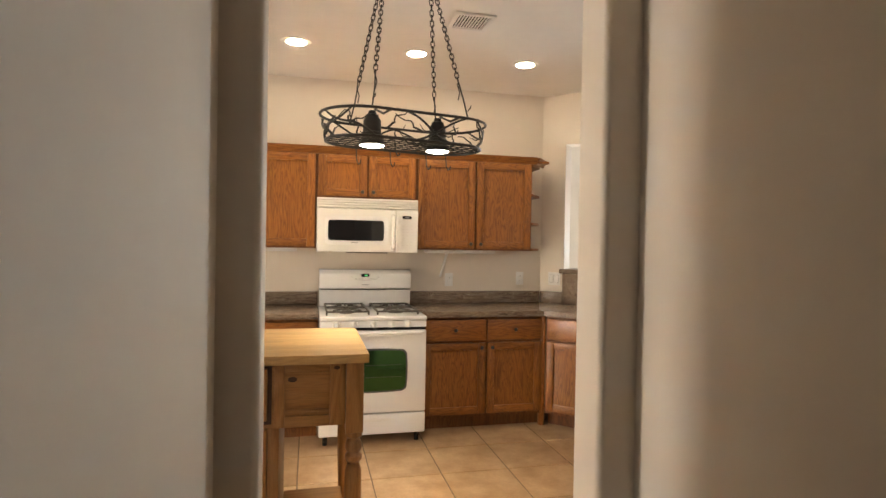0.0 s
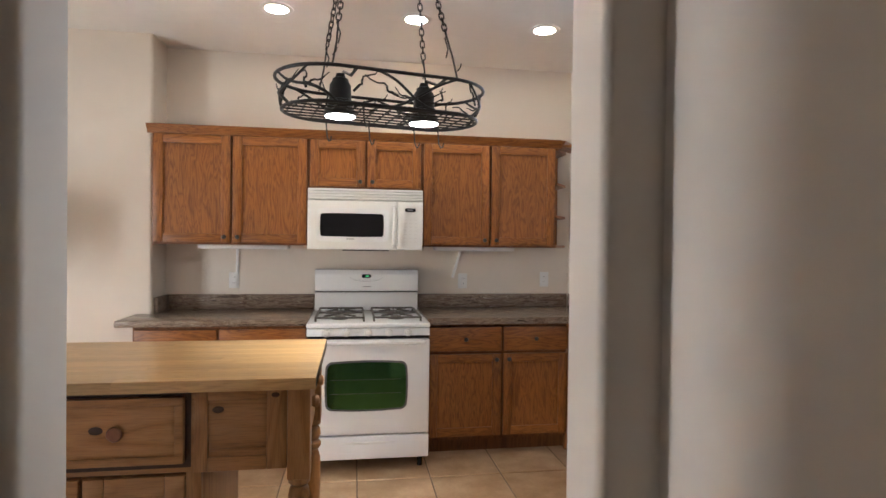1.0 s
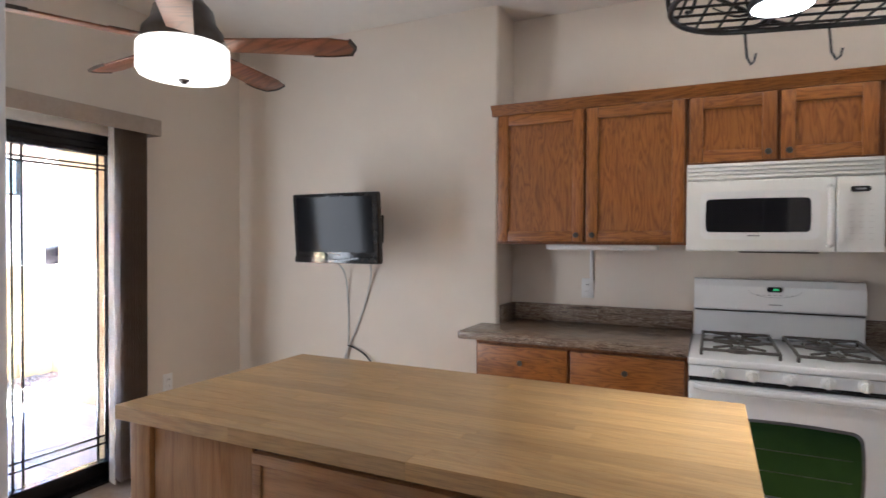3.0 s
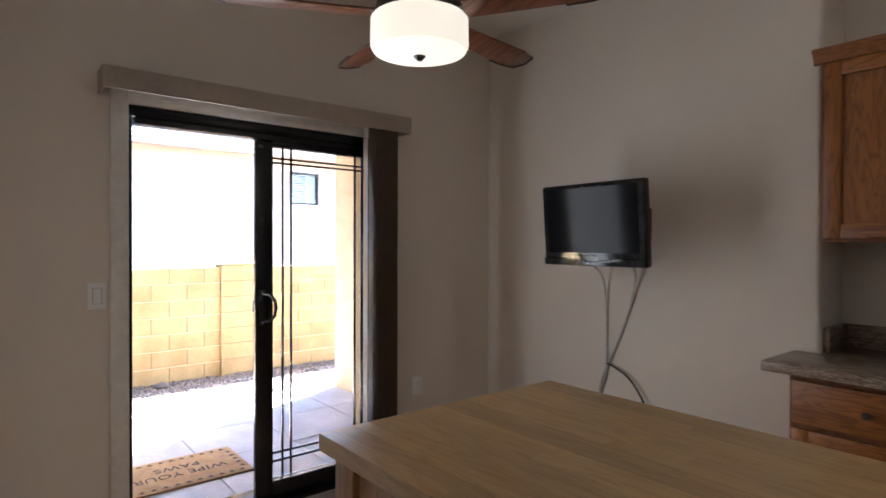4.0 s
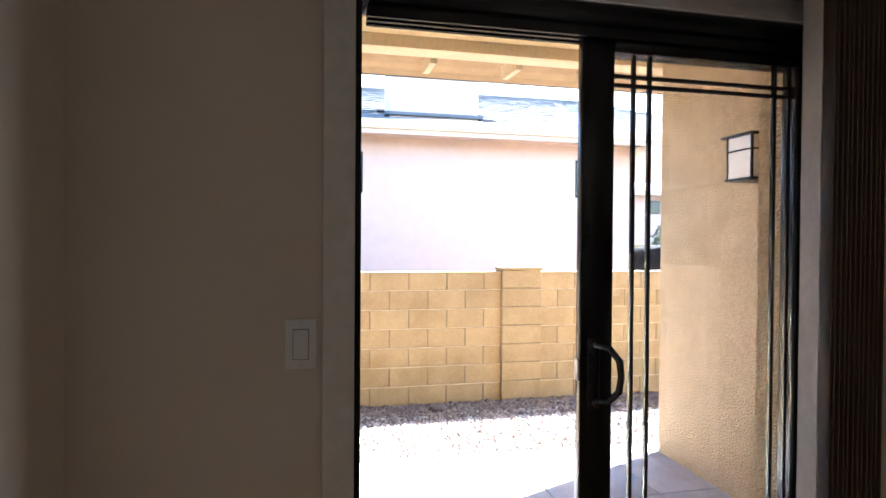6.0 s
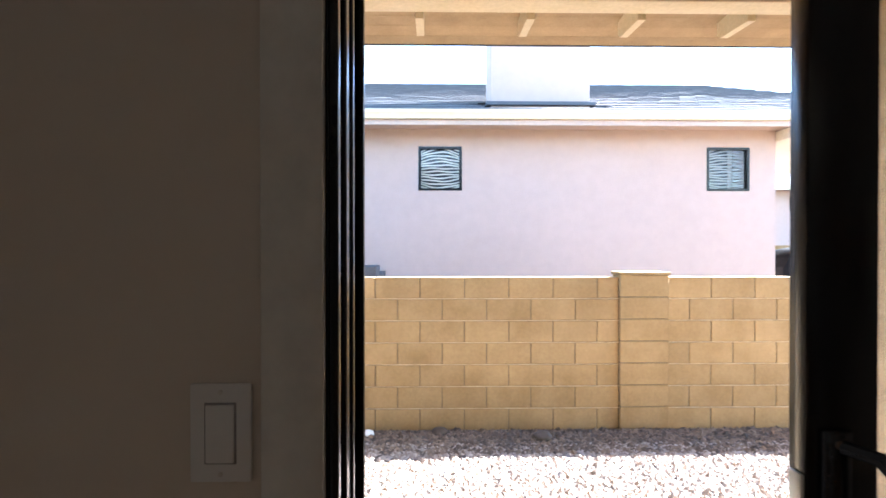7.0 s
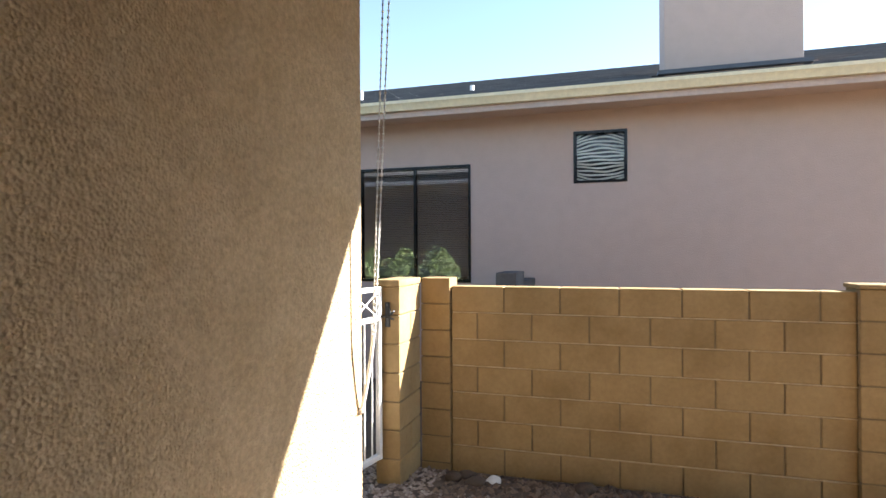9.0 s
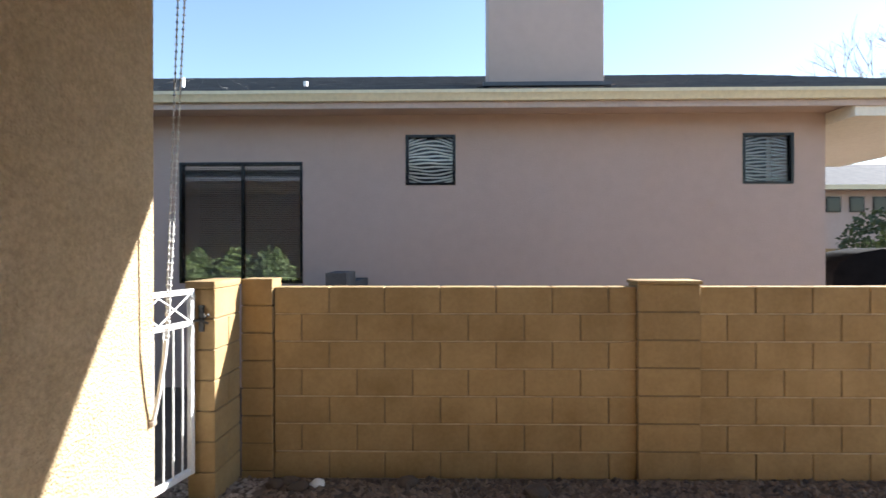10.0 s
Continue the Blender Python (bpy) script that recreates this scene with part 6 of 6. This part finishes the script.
for i in range(13):
    m = Matrix.Translation((-2.632, 3.463 + i * 0.0152 - (0.022 if i == 0 else 0), 0)) @ pose(0, 0, 0, 0, 0, -16 + 1.5 * math.sin(i * 2.1))
    # first slat takes the paler valance vinyl: daylight on it put into colour
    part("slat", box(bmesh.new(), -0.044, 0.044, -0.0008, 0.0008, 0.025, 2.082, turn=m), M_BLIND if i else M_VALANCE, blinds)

# ---- door mat ----
mat_ = thing("door_mat", -3.49, 2.68, 0.003, "tan coir door mat printed with words and paw marks", "door mat")
part("pad", B(-3.725, -3.245, 2.30, 3.03, 0.003, 0.017, bevel=0.004), M_MAT, mat_)
T1 = Matrix(((0, 1, 0, 0), (-1, 0, 0, 0), (0, 0, 1, 0), (0, 0, 0, 1)))
for words, dx in (("WIPE YOUR", 0.045), ("PAWS", -0.065)):
    bar_text(words, 0.095, Matrix.Translation((-3.485 + dx, 2.665, 0.0175)) @ T1, M_MATBLACK, "lettering", mat_)
paws = []
for i in range(11):
    paws += [(-3.685, 2.36 + i * 0.061), (-3.285, 2.36 + i * 0.061)]
for i in range(5):
    paws += [(-3.62 + i * 0.068, 2.335), (-3.62 + i * 0.068, 2.995)]
for px_, py_ in paws:
    pb = lathe(bmesh.new(), [(0.0115, 0.0), (0.010, 0.0008), (0.0, 0.001)], Matrix.Translation((px_, py_, 0.0172)), 8)
    for k in range(4):
        a = math.pi * (0.2 + 0.2 * k)
        lathe(pb, [(0.0045, 0.0), (0.004, 0.0008), (0.0, 0.001)], Matrix.Translation((px_ + 0.018 * math.sin(a), py_ + 0.018 * math.cos(a), 0.0172)), 6)
    part("paw_mark", pb, M_MATBLACK, mat_)

# ---- outdoor lantern ----
ln = thing("wall_lantern", -3.76, 4.25, 1.70, "bronze box lantern with frosted panes on the stucco wall", "lantern")
LX0, LX1, LY0, LY1, LZ0, LZ1 = -3.86, -3.69, 4.17, 4.34, 1.715, 1.915
part("back_plate", B(-3.83, -3.72, 4.385, 4.399, 1.70, 1.94, bevel=0.003), M_BRONZE, ln)
part("arm", B(-3.79, -3.76, 4.30, 4.386, 1.90, 1.93), M_BRONZE, ln)
part("roof_plate", B(LX0 - 0.02, LX1 + 0.02, LY0 - 0.02, LY1 + 0.02, LZ1, LZ1 + 0.012, bevel=0.002), M_BRONZE, ln)
part("base_plate", B(LX0 - 0.006, LX1 + 0.006, LY0 - 0.006, LY1 + 0.006, LZ0 - 0.012, LZ0, bevel=0.002), M_BRONZE, ln)
for px_ in (LX0, LX1 - 0.010):
    for py_ in (LY0, LY1 - 0.010):
        part("post", B(px_, px_ + 0.010, py_, py_ + 0.010, LZ0, LZ1), M_BRONZE, ln)
for z in (1.845,):
    part("cross_bar", B(LX0, LX1, LY0 - 0.001, LY0 + 0.007, z, z + 0.008), M_BRONZE, ln)
    part("cross_bar", B(LX0 - 0.001, LX0 + 0.007, LY0, LY1, z, z + 0.008), M_BRONZE, ln)
    part("cross_bar", B(LX1 - 0.007, LX1 + 0.001, LY0, LY1, z, z + 0.008), M_BRONZE, ln)
part("pane", B(LX0 + 0.010, LX1 - 0.010, LY0 + 0.003, LY0 + 0.006, LZ0, LZ1), M_RIM, ln, "frosted white pane")
part("pane", B(LX0 + 0.003, LX0 + 0.006, LY0 + 0.010, LY1 - 0.010, LZ0, LZ1), M_RIM, ln)
part("pane", B(LX1 - 0.006, LX1 - 0.003, LY0 + 0.010, LY1 - 0.010, LZ0, LZ1), M_RIM, ln)

# ---- next room ----
PEND = AT45 @ Vector((0.568, 0.07, 0))
PX, PY, PZ = PEND.x, PEND.y, 1.79
pend = thing("pendant_lamp", PX, PY, PZ, "amber glass pendant lamp on a steel rod", "lamp")
PM = Matrix.Translation((PX, PY, 0))
part("canopy", lathe(bmesh.new(), [(0.0, 2.351), (0.055, 2.351), (0.054, 2.335), (0.02, 2.328), (0.0, 2.327)], PM, 20), M_CHROME, pend)
part("rod", cyl(bmesh.new(), (PX, PY, 2.06), (PX, PY, 2.33), 0.007, n=10), M_CHROME, pend)
part("socket", lathe(bmesh.new(), [(0.0, 2.028), (0.013, 2.029), (0.013, 2.075), (0.0, 2.076)], PM, 12), M_CHROME, pend)
part("cap", lathe(bmesh.new(), [(0.024, 2.012), (0.027, 2.018), (0.022, 2.028), (0.0, 2.030)], PM, 20), M_FANMETAL, pend)
part("shade", lathe(bmesh.new(), [(0.056, 1.788), (0.058, 1.80), (0.063, 1.87), (0.064, 1.93), (0.060, 1.965), (0.045, 1.985), (0.034, 1.992), (0.032, 2.012), (0.0, 2.013)], PM, 28), M_AMBER, pend, "glowing amber art-glass shade")
part("bulb_glow", lathe(bmesh.new(), [(0.0, 1.786), (0.050, 1.788), (0.050, 1.790), (0.0, 1.791)], PM, 20), M_PENDBULB, pend, "lit opening below the shade")

# ---- floor tiles ----
floor = bpy.data.objects["floor"]
TP = 0.443
tm = bpy.data.meshes.new("floor_tile")
bm = B(-TP / 2 + 0.0045, TP / 2 - 0.0045, -TP / 2 + 0.0045, TP / 2 - 0.0045, -0.006, 0.0, bevel=0.002, seg=1)
bm.to_mesh(tm)
bm.free()
tm.materials.append(M_TILE)
for i in range(-9, 7):
    for j in range(-9, 7):
        tx, ty = 1.11 + (i + 0.5) * TP, 3.415 + (j + 0.5) * TP
        inside = (WALL_X + 0.21 < tx < 4.2 and 1.5 < ty < 4.75) or (0.0 < tx < 1.2 and -0.5 < ty <= 1.5)
        if inside:
            piece("floor_tile", tm, floor, tx, ty, 0.0)
